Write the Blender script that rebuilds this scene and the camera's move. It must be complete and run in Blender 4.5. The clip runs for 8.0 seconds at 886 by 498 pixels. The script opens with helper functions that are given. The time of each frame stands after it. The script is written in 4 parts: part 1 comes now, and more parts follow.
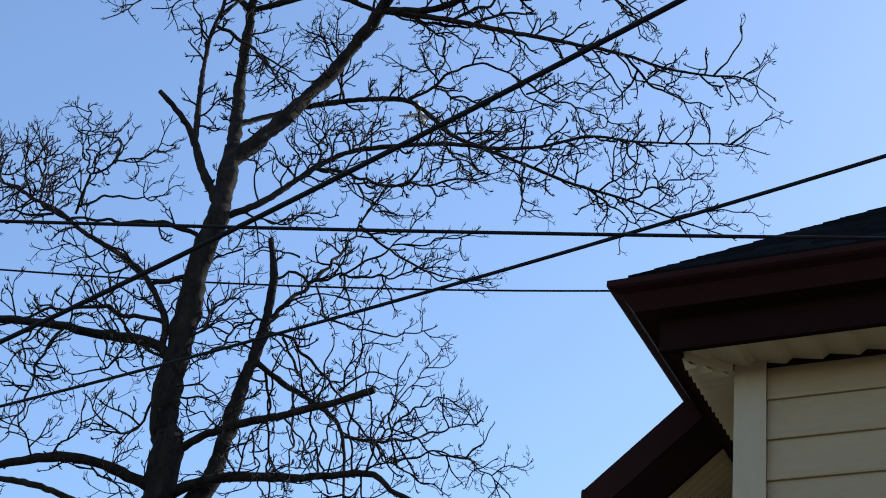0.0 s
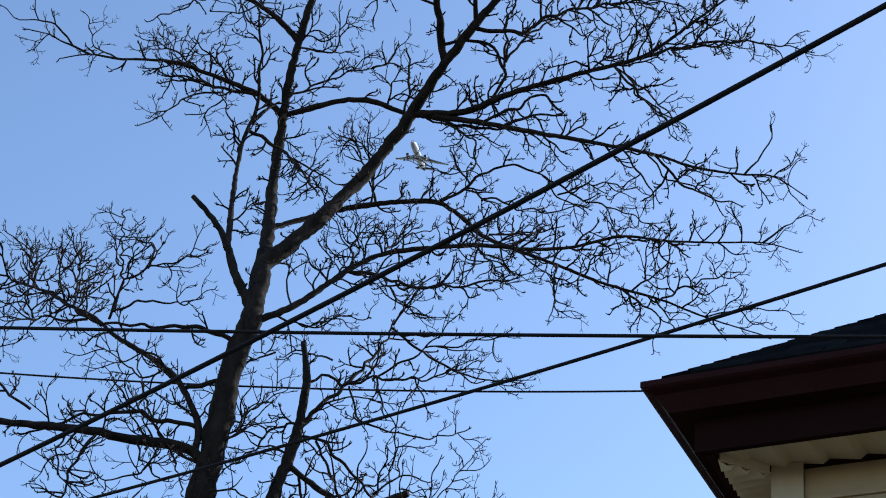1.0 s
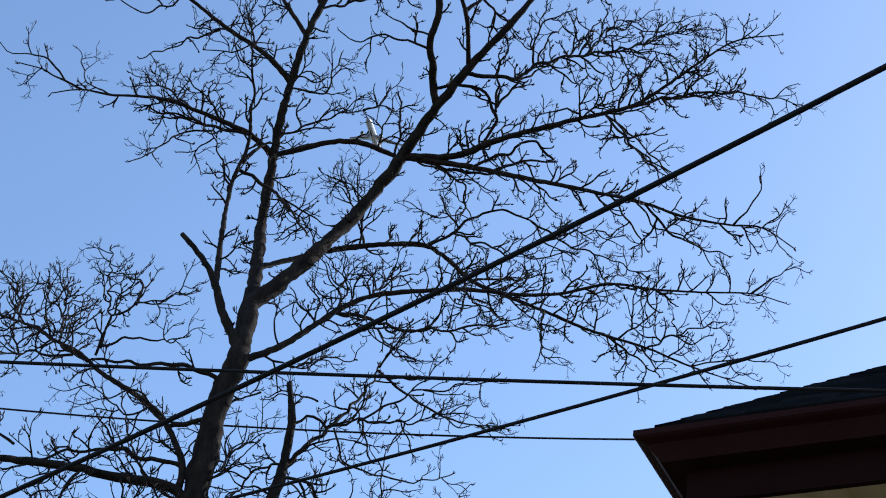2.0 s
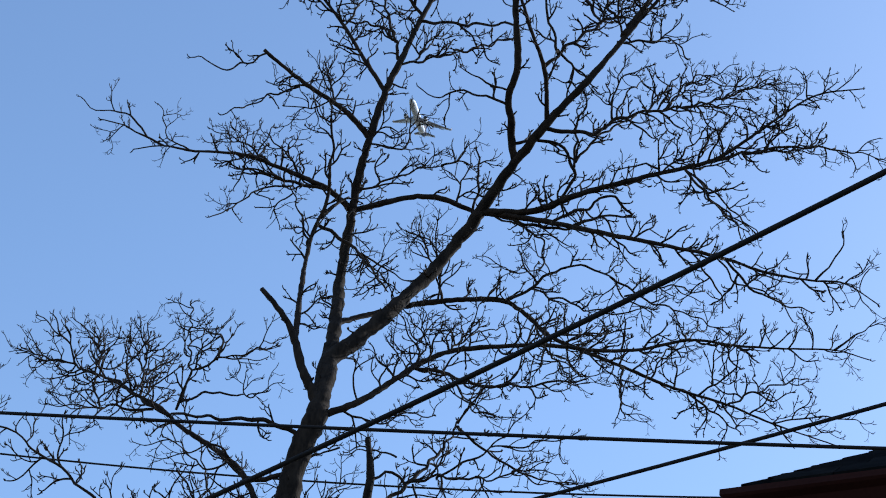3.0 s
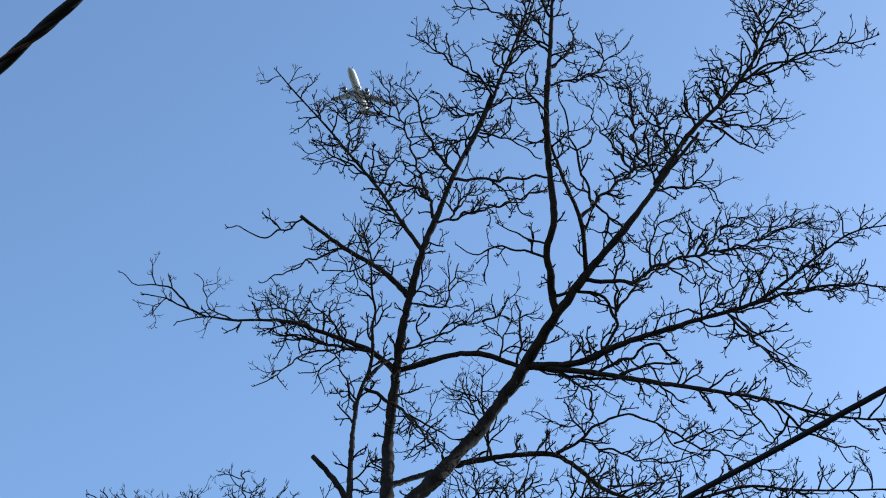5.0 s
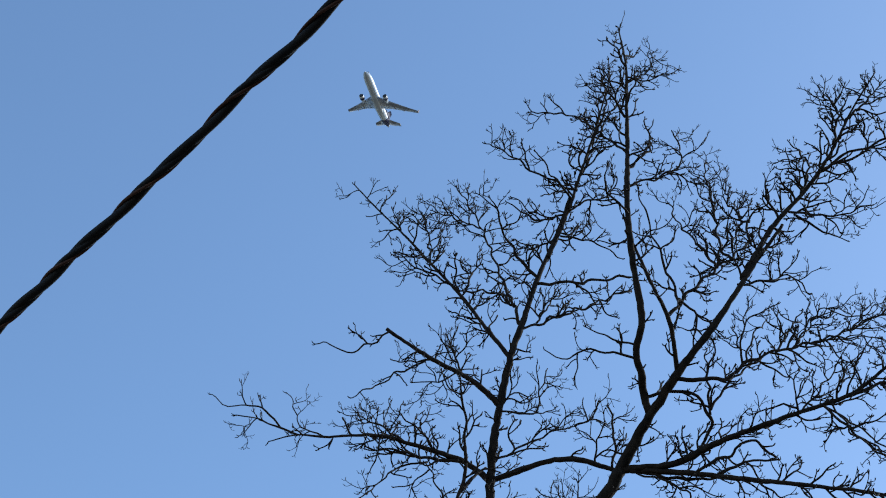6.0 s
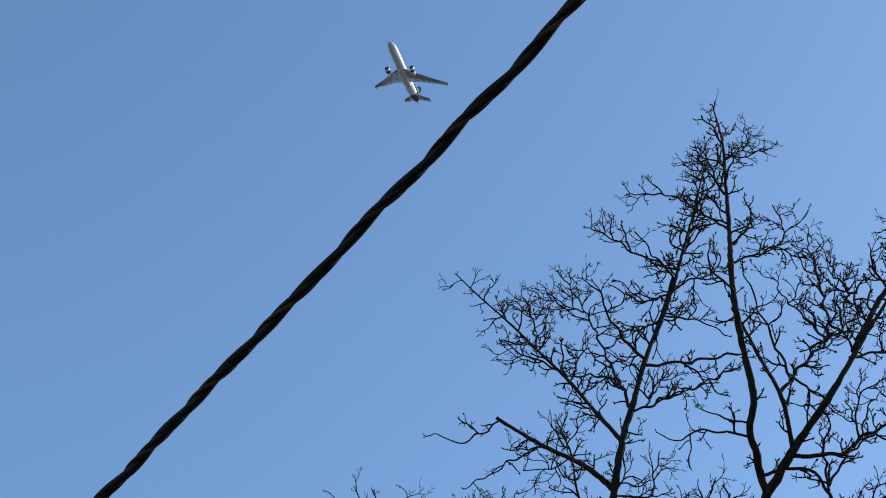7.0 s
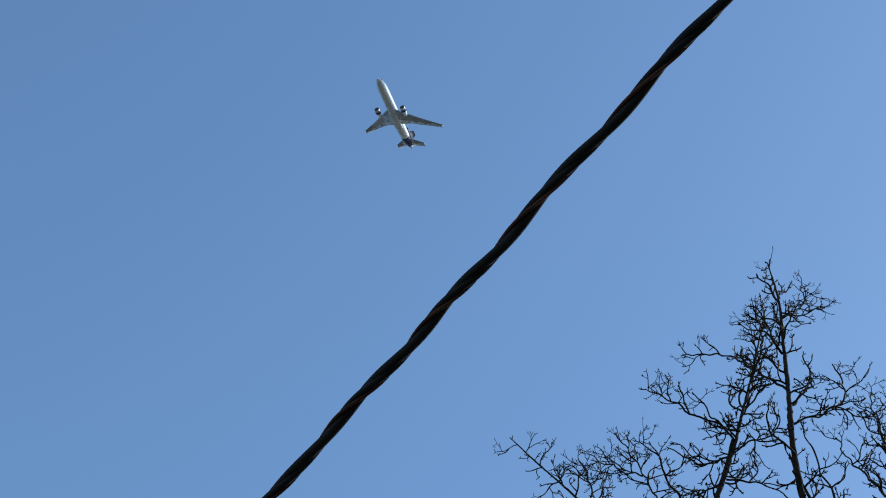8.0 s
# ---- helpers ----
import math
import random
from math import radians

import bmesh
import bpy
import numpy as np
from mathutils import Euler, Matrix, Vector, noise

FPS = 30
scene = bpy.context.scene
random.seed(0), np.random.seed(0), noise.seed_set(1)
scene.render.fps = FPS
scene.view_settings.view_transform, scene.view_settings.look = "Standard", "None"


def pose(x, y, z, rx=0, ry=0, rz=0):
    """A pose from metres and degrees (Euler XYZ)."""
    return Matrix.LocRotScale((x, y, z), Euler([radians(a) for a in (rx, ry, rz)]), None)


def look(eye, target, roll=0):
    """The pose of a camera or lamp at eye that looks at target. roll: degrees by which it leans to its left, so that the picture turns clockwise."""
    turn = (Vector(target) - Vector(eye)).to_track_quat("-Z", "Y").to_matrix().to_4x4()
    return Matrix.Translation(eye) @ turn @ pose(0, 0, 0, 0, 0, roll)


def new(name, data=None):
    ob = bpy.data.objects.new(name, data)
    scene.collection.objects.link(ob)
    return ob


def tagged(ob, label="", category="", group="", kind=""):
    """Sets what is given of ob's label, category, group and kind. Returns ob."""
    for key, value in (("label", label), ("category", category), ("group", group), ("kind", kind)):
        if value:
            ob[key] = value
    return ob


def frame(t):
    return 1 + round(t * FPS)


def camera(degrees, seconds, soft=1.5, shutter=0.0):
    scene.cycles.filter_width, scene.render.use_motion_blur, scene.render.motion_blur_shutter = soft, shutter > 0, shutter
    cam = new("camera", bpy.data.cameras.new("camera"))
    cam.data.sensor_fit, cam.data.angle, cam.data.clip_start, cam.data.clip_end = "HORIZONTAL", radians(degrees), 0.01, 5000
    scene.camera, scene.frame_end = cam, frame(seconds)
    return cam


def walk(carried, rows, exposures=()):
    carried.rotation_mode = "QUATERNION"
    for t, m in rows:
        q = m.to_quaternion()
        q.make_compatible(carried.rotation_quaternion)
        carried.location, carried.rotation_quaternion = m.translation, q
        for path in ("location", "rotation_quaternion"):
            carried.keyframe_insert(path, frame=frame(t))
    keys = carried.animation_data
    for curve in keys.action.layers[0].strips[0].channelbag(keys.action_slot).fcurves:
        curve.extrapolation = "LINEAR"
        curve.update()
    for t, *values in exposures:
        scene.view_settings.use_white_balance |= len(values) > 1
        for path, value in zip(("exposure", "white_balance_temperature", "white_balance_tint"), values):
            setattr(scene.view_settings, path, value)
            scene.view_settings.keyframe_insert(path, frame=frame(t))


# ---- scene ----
# ---------------------------------------------------------------- camera
cam = camera(30.0, 8.0, soft=1.05)
walk(cam, [
    (0.0, pose(0.000, 0.000, 1.600, 123.23, -6.28, -4.10)),
    (0.5, pose(-0.000, -0.009, 1.597, 124.93, -6.58, -3.40)),
    (1.0, pose(0.006, -0.000, 1.611, 126.57, -6.45, -2.81)),
    (2.3, pose(-0.087, 0.013, 1.605, 128.75, -7.16, -4.44)),
    (2.5, pose(-0.090, 0.024, 1.619, 129.14, -7.77, -3.67)),
    (3.0, pose(-0.120, 0.021, 1.616, 129.86, -8.70, -2.27)),
    (3.5, pose(-0.122, 0.011, 1.627, 131.16, -9.29, -1.35)),
    (4.0, pose(-0.173, 0.030, 1.611, 132.27, -10.13, -0.64)),
    (5.3, pose(-0.395, -0.076, 1.676, 135.43, -6.02, 1.14)),
    (5.5, pose(-0.414, -0.061, 1.682, 136.12, -5.88, 2.05)),
    (6.0, pose(-0.458, -0.053, 1.704, 137.68, -6.68, 4.12)),
    (6.5, pose(-0.493, -0.096, 1.688, 138.81, -6.99, 6.56)),
    (7.0, pose(-0.511, -0.130, 1.683, 140.06, -7.38, 8.46)),
    (7.5, pose(-0.470, -0.117, 1.735, 142.51, -8.28, 9.37)),
    (8.0, pose(-0.413, -0.048, 1.852, 145.28, -8.66, 10.56)),
], exposures=[(0.0, 0.54, 6180, 9), (2.5, 0.58, 6130, 8), (4.0, 0.53, 6090, 6), (5.5, 0.50, 6060, 4), (7.0, 0.42, 6030, 2), (8.0, 0.37, 5960, 0)])

# ---------------------------------------------------------------- light
SUN_ELEV, SUN_AZ = 38.5, 56.0      # azimuth clockwise from +y

world = bpy.data.worlds.new("sky")
scene.world = world
world.use_nodes = True
wn = world.node_tree
sky = wn.nodes.new("ShaderNodeTexSky")
sky.sky_type = "NISHITA"
sky.sun_disc = False
sky.sun_elevation = radians(SUN_ELEV)
sky.sun_rotation = radians(SUN_AZ)
sky.air_density, sky.dust_density, sky.ozone_density = 1.0, 0.5, 2.8
wn.links.new(sky.outputs[0], wn.nodes["Background"].inputs[0])
wn.nodes["Background"].inputs[1].default_value = 0.15

sun_data = bpy.data.lights.new("sun", "SUN")
sun_data.energy, sun_data.angle, sun_data.color = 3.0, radians(0.5), (1.0, 0.96, 0.90)
sun = new("sun", sun_data)
az, el = radians(SUN_AZ), radians(SUN_ELEV)
to_sun = Vector((math.sin(az) * math.cos(el), math.cos(az) * math.cos(el), math.sin(el)))
sun.matrix_world = look(to_sun * 60, (0, 0, 0))


# ---------------------------------------------------------------- materials
def surface(name, dark, light, scale=8.0, rough=0.8, bump=0.2, metal=0.0, stretch=(1, 1, 1), fine=60.0, island=0.0, spec=0.5):
    """Two scales of noise between two colours, with a relief."""
    m = bpy.data.materials.new(name)
    m.use_nodes = True
    nt = m.node_tree
    bsdf = nt.nodes["Principled BSDF"]
    co = nt.nodes.new("ShaderNodeTexCoord")
    mp = nt.nodes.new("ShaderNodeMapping")
    mp.inputs["Scale"].default_value = stretch
    nt.links.new(co.outputs["Object"], mp.inputs[0])
    big = nt.nodes.new("ShaderNodeTexNoise")
    big.inputs["Scale"].default_value, big.inputs["Detail"].default_value = scale, 6
    small = nt.nodes.new("ShaderNodeTexNoise")
    small.inputs["Scale"].default_value, small.inputs["Detail"].default_value = fine, 4
    for n in (big, small):
        nt.links.new(mp.outputs[0], n.inputs["Vector"])
    mix = nt.nodes.new("ShaderNodeMix")
    mix.inputs[0].default_value = 0.4
    nt.links.new(big.outputs[0], mix.inputs[2])
    nt.links.new(small.outputs[0], mix.inputs[3])
    ramp = nt.nodes.new("ShaderNodeValToRGB")
    ramp.color_ramp.elements[0].position, ramp.color_ramp.elements[1].position = 0.32, 0.68
    ramp.color_ramp.elements[0].color, ramp.color_ramp.elements[1].color = (*dark, 1), (*light, 1)
    nt.links.new(mix.outputs[0], ramp.inputs[0])
    colour = ramp.outputs[0]
    if island:
        info = nt.nodes.new("ShaderNodeObjectInfo")
        hsv = nt.nodes.new("ShaderNodeHueSaturation")
        rng = nt.nodes.new("ShaderNodeMapRange")
        rng.inputs["To Min"].default_value, rng.inputs["To Max"].default_value = 1 - island, 1 + island
        nt.links.new(info.outputs["Random"], rng.inputs[0])
        nt.links.new(rng.outputs[0], hsv.inputs["Value"])
        nt.links.new(colour, hsv.inputs["Color"])
        colour = hsv.outputs[0]
    nt.links.new(colour, bsdf.inputs["Base Color"])
    bsdf.inputs["Roughness"].default_value, bsdf.inputs["Metallic"].default_value = rough, metal
    bsdf.inputs["Specular IOR Level"].default_value = spec
    bp = nt.nodes.new("ShaderNodeBump")
    bp.inputs["Strength"].default_value, bp.inputs["Distance"].default_value = bump, 0.01
    nt.links.new(mix.outputs[0], bp.inputs["Height"])
    nt.links.new(bp.outputs[0], bsdf.inputs["Normal"])
    return m


BARK = surface("bark", (0.005, 0.0035, 0.003), (0.038, 0.026, 0.019), 14, 0.95, 1.0, 0, (1, 1, 0.3), 60, 0, 0.15)
TWIG = surface("twig_bark", (0.006, 0.004, 0.003), (0.045, 0.029, 0.021), 12, 0.9, 0.3, 0, (1, 1, 1), 60, 0, 0.15)
CABLE = surface("black_cable_jacket", (0.006, 0.005, 0.006), (0.016, 0.013, 0.013), 20, 0.75, 0.3, 0, (1, 1, 1), 60, 0, 0.2)
NEUTRAL = surface("weathered_conductor", (0.04, 0.018, 0.013), (0.10, 0.05, 0.038), 20, 0.8, 0.3, 0, (1, 1, 1), 60, 0, 0.1)
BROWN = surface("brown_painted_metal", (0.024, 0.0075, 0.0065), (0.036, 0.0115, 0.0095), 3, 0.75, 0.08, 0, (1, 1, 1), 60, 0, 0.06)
# BROWN at about 0.6: shade under gutter and rake put into the colour
SHADED_BROWN = surface("shaded_brown_paint", (0.014, 0.0045, 0.004), (0.022, 0.007, 0.006), 3, 0.8, 0.1, 0, (1, 1, 1), 60, 0, 0.05)
SIDING = surface("cream_siding", (0.345, 0.23, 0.112), (0.425, 0.295, 0.15), 2.2, 0.5, 0.12, 0, (0.35, 1, 1.6), 30, 0.03)
POST = surface("cream_corner_trim", (0.41, 0.295, 0.165), (0.47, 0.345, 0.20), 2, 0.45, 0.06, 0, (1, 1, 0.3), 30)
SOFFIT = surface("cream_soffit", (0.60, 0.47, 0.27), (0.68, 0.55, 0.33), 3, 0.5, 0.06)
SHINGLE = surface("asphalt_shingle", (0.006, 0.006, 0.0065), (0.017, 0.017, 0.018), 6, 0.98, 0.6, 0, (1, 1, 1), 160, 0.25, 0.0)
GRASS = surface("grass", (0.06, 0.055, 0.042), (0.13, 0.12, 0.09), 0.6, 0.95, 0.6, 0, (1, 1, 1), 14)
# aircraft white and grey carry a blue tint for the haze of distance
HAZY_WHITE = surface("hazy_white_aircraft_paint", (0.46, 0.51, 0.60), (0.54, 0.59, 0.68), 0.25, 0.45, 0.0, 0, (1, 1, 1), 2)
HAZY_GREY = surface("hazy_grey_aircraft_paint", (0.25, 0.28, 0.36), (0.31, 0.34, 0.42), 0.25, 0.35, 0.0, 0, (1, 1, 1), 2)
PURPLE = surface("dark_blue_aircraft_paint", (0.018, 0.018, 0.06), (0.03, 0.03, 0.085), 0.25, 0.6, 0.0, 0, (1, 1, 1), 2, 0, 0.15)
METAL = surface("bare_engine_metal", (0.45, 0.45, 0.46), (0.6, 0.6, 0.6), 1, 0.3, 0.0, 0.9, (1, 1, 1), 4)
DARK = surface("dark_intake", (0.012, 0.012, 0.014), (0.03, 0.03, 0.032), 1, 0.6, 0.0)
PLASTER = surface("interior_wall", (0.4, 0.39, 0.36), (0.5, 0.48, 0.45), 2, 0.9, 0.1)


# ---------------------------------------------------------------- builders
def mesh_object(name, verts, faces, material, parent=None, label="", smooth=False):
    me = bpy.data.meshes.new(name)
    me.from_pydata([tuple(v) for v in verts], [], faces)
    me.materials.append(material)
    if smooth:
        me.shade_smooth()
    ob = new(name, me)
    if parent is not None:
        ob.parent = parent
    if label:
        tagged(ob, label)
    return ob


def part(name, bm, material, parent, label="", smooth=False):
    me = bpy.data.meshes.new(name)
    bm.normal_update()
    bm.to_mesh(me)
    bm.free()
    me.materials.append(material)
    if smooth:
        me.shade_smooth()
    ob = new(name, me)
    if parent is not None:
        ob.parent = parent
    if label:
        tagged(ob, label)
    return ob


def box(bm, x0, x1, y0, y1, z0, z1, bevel=0.0):
    r = bmesh.ops.create_cube(bm, size=1, matrix=Matrix.Translation(((x0 + x1) / 2, (y0 + y1) / 2, (z0 + z1) / 2)) @ Matrix.Diagonal((x1 - x0, y1 - y0, z1 - z0, 1)))
    if bevel:
        edges = list({e for v in r["verts"] for e in v.link_edges})
        bmesh.ops.bevel(bm, geom=edges, offset=bevel, segments=2, affect="EDGES")


def spline(points, step):
    """Points along a smooth curve through the control points."""
    p = np.array(points, float)
    p = np.concatenate([[2 * p[0] - p[1]], p, [2 * p[-1] - p[-2]]])
    out = []
    for i in range(1, len(p) - 2):
        n = max(1, int(np.linalg.norm(p[i + 1] - p[i]) / step))
        for k in range(n):
            t = k / n
            out.append(0.5 * (2 * p[i] + (p[i + 1] - p[i - 1]) * t + (2 * p[i - 1] - 5 * p[i] + 4 * p[i + 1] - p[i + 2]) * t * t
                              + (3 * p[i] - p[i - 1] - 3 * p[i + 1] + p[i + 2]) * t ** 3))
    out.append(p[-2])
    return np.array(out)


def tube(verts, faces, path, radii, sides, rough=0.0, cap=True):
    """Adds a tube along a path to the lists."""
    path = np.asarray(path, float)
    n = len(path)
    tang = np.gradient(path, axis=0)
    tang /= np.linalg.norm(tang, axis=1)[:, None] + 1e-9
    ref = np.array([0.13, 0.91, 0.39])
    start = len(verts)
    ang = np.arange(sides) * 2 * np.pi / sides
    for i in range(n):
        a = np.cross(tang[i], ref)
        a /= np.linalg.norm(a) + 1e-9
        b = np.cross(tang[i], a)
        r = radii[i] * (1 + rough * RNG.uniform(-1, 1, sides)) if rough else np.full(sides, radii[i])
        ring = path[i] + (np.cos(ang) * r)[:, None] * a + (np.sin(ang) * r)[:, None] * b
        verts.extend(ring.tolist())
    for i in range(n - 1):
        for k in range(sides):
            q = start + i * sides
            faces.append((q + k, q + (k + 1) % sides, q + sides + (k + 1) % sides, q + sides + k))
    if cap:
        faces.append(tuple(start + (n - 1) * sides + k for k in range(sides)))
        faces.append(tuple(start + k for k in reversed(range(sides))))


RNG = np.random.default_rng(7)

# ---------------------------------------------------------------- ground
gv, gf = [], []
N, SIZE = 60, 1800.0
for i in range(N + 1):
    for j in range(N + 1):
        a, b = (2 * i / N - 1), (2 * j / N - 1)
        gv.append((SIZE * a * abs(a) ** 1.5, SIZE * b * abs(b) ** 1.5, 0.0))
for i in range(N):
    for j in range(N):
        q = i * (N + 1) + j
        gf.append((q, q + N + 1, q + N + 2, q + 1))
tagged(mesh_object("ground", gv, gf, GRASS), "flat lawn of short spring grass", "ground", kind="structure")

# ---------------------------------------------------------------- house
# its own axes: x along the wall that faces the viewer, y along the side wall, z up; the origin lies under the eave's corner
EAVE = 5.626
OVER = 0.483           # overhang of the eaves
house = tagged(new("house"), "cream sided house with dark brown gutters and hipped shingle roof", "house")
house.matrix_world = pose(0.752, 6.283, 0, 0, 0, -29)
LEN_X, LEN_Y = 7.5, 8.0
SOF = EAVE - 0.245     # height of the soffit
LAP = 0.198


def inner_walls():
    bm = bmesh.new()
    t = 0.14
    x0, y0, x1, y1 = OVER + 0.02, OVER + 0.02, OVER + LEN_X, OVER + LEN_Y
    box(bm, x0, x1, y0, y0 + t, 0, SOF + 0.05)
    box(bm, x0, x0 + t, y0 + t, y1, 0, SOF + 0.05)
    box(bm, x1 - t, x1, y0 + t, y1, 0, SOF + 0.05)
    box(bm, x0 + t, x1 - t, y1 - t, y1, 0, SOF + 0.05)
    return part("wall", bm, PLASTER, house)


wall = inner_walls()


def lap_mesh(length):
    """One lap of siding with a rounded lower lip that stands proud; along +x, face towards -y."""
    prof = [(0.004, LAP + 0.01), (0.0, LAP), (-0.012, 0.03), (-0.016, 0.008), (-0.013, 0.0), (0.0, 0.0), (0.004, 0.01)]
    vs, fs = [], []
    nx = 14
    for i in range(nx + 1):
        x = length * i / nx
        for y, z in prof:
            vs.append((x, y + 0.0012 * math.sin(x * 2.1 + z * 5), z))
    k = len(prof)
    for i in range(nx):
        for j in range(k - 1):
            fs.append((i * k + j, i * k + j + 1, (i + 1) * k + j + 1, (i + 1) * k + j))
    me = bpy.data.meshes.new("siding_lap")
    me.from_pydata(vs, [], fs)
    me.materials.append(SIDING)
    return me


def siding():
    front, side = lap_mesh(LEN_X - 0.13), lap_mesh(LEN_Y - 0.13)
    z = SOF - 0.182
    while z > 0.1:
        a = new("siding_lap", front)
        a.parent = wall
        a.matrix_local = pose(OVER + 0.12, OVER + 0.012, z)
        b = new("siding_lap", side)
        b.parent = wall
        b.matrix_local = pose(OVER + 0.012, OVER + 0.12, z) @ pose(0, 0, 0, 0, 0, 90) @ Matrix.Diagonal((1, -1, 1, 1))
        z -= LAP


siding()


def corner_post():
    """An outside corner trim: two flanges and small returns."""
    w, t = 0.122, 0.024
    bm = bmesh.new()
    out = [(-t, -t), (w, -t), (w, -t + 0.006), (w - 0.006, 0.012), (0.012, 0.012), (0.012, w - 0.006), (-t + 0.006, w), (-t, w)]
    lo = [bm.verts.new((OVER + x, OVER + y, 0.05)) for x, y in out]
    hi = [bm.verts.new((OVER + x, OVER + y, SOF + 0.004)) for x, y in out]
    for i in range(len(out)):
        j = (i + 1) % len(out)
        bm.faces.new((lo[i], lo[j], hi[j], hi[i]))
    bm.faces.new(hi)
    bm.faces.new(list(reversed(lo)))
    return part("corner_post", bm, POST, house, "cream metal corner trim")


corner_post()

GUT = 0.19             # how far the gutter stands out from the fascia


def eave_profile(prof, name, material, label):
    """A profile (inset from the eave line, height) swept round the mitred corner along both eaves."""
    vs, fs = [], []
    k = len(prof)
    for o, z in prof:
        vs.append((OVER + LEN_X + 0.4, o, EAVE + z))
    for o, z in prof:
        vs.append((o, o, EAVE + z))
    for o, z in prof:
        vs.append((o, OVER + LEN_Y + 0.4, EAVE + z))
    for s in range(2):
        for j in range(k):
            a, b = s * k + j, s * k + (j + 1) % k
            fs.append((a, b, b + k, a + k))
    fs.append(tuple(reversed(range(k))))
    fs.append(tuple(2 * k + j for j in range(k)))
    return mesh_object(name, vs, fs, material, house, label)


eave_profile([(0.0, 0.0), (0.0, -0.03), (0.012, -0.04), (0.05, -0.052), (0.085, -0.10), (0.10, -0.122), (GUT, -0.122), (GUT, -0.004), (GUT - 0.01, -0.004),
              (GUT - 0.01, -0.112), (0.105, -0.112), (0.06, -0.05), (0.016, -0.03), (0.01, -0.004)], "gutter", BROWN, "dark brown metal gutter")
# the gutter's shade on this board is in its darker colour
eave_profile([(GUT + 0.003, -0.01), (GUT + 0.003, -0.285), (GUT + 0.035, -0.285), (GUT + 0.035, -0.01)], "fascia", SHADED_BROWN, "dark brown fascia board")


def soffit_strip(length, along_x, tooth, depth, z_out, z_in):
    """Ridged soffit sheet between fascia and wall: saw-toothed across its length, mitred at the corner."""
    n = int(length / tooth)
    vs, fs = [], []
    i0, i1 = GUT + (0.036 if along_x else 0.084), OVER + 0.02
    for i in range(n):
        for x, dz in ((i * tooth, 0.0), (i * tooth + tooth * 0.8, -depth), ((i + 1) * tooth - 0.002, 0.0)):
            t = i0 + 0.002 + x
            b1 = min(i1, t)
            z1 = z_out + (z_in - z_out) * (b1 - i0) / (i1 - i0)
            if along_x:
                vs += [(t, i0, EAVE + z_out + dz), (t, b1, EAVE + z1 + dz)]
            else:
                vs += [(i0, t, EAVE + z_out + dz), (b1, t, EAVE + z1 + dz)]
    for i in range(len(vs) // 2 - 1):
        fs.append((2 * i, 2 * i + 1, 2 * i + 3, 2 * i + 2))
    ob = mesh_object("soffit", vs, fs, SOFFIT, house, "cream ridged metal soffit")
    mod = ob.modifiers.new("thick", "SOLIDIFY")
    mod.thickness = 0.004
    return ob


soffit_strip(LEN_X + 0.5, True, 0.165, 0.024, -0.252, -0.232)
soffit_strip(LEN_Y + 0.5, False, 0.058, 0.032, -0.286, -0.268)


def soffit_channel():
    """The dark channel in which the soffit ends along the wall."""
    bm = bmesh.new()
    box(bm, OVER + 0.1, OVER + LEN_X, OVER - 0.004, OVER + 0.016, EAVE - 0.262, EAVE - 0.20, 0.002)
    part("soffit_channel", bm, SHADED_BROWN, house, "dark channel under the soffit")


soffit_channel()


def eave_board():
    """The flat brown board under the side eave, from which the soffit starts."""
    bm = bmesh.new()
    box(bm, GUT + 0.036, GUT + 0.087, GUT + 0.036, OVER + LEN_Y, EAVE - 0.287, EAVE - 0.262, 0.003)
    part("eave_board", bm, BROWN, house, "dark brown board under the side eave")


def mitre_trim():
    """The narrow cream strip that closes the step between the two soffits at the corner."""
    bm = bmesh.new()
    w, t = (OVER - 0.03 - GUT - 0.036) * math.sqrt(2), 0.006
    box(bm, 0.075, w, -t, t, -0.292, -0.238, 0.002)
    ob = part("mitre_trim", bm, SOFFIT, house, "cream strip along the soffit's mitre")
    ob.matrix_local = pose(GUT + 0.036, GUT + 0.036, EAVE, 0, 0, 45)


eave_board()
mitre_trim()

PITCH = 0.885          # rise per metre of the hipped roof


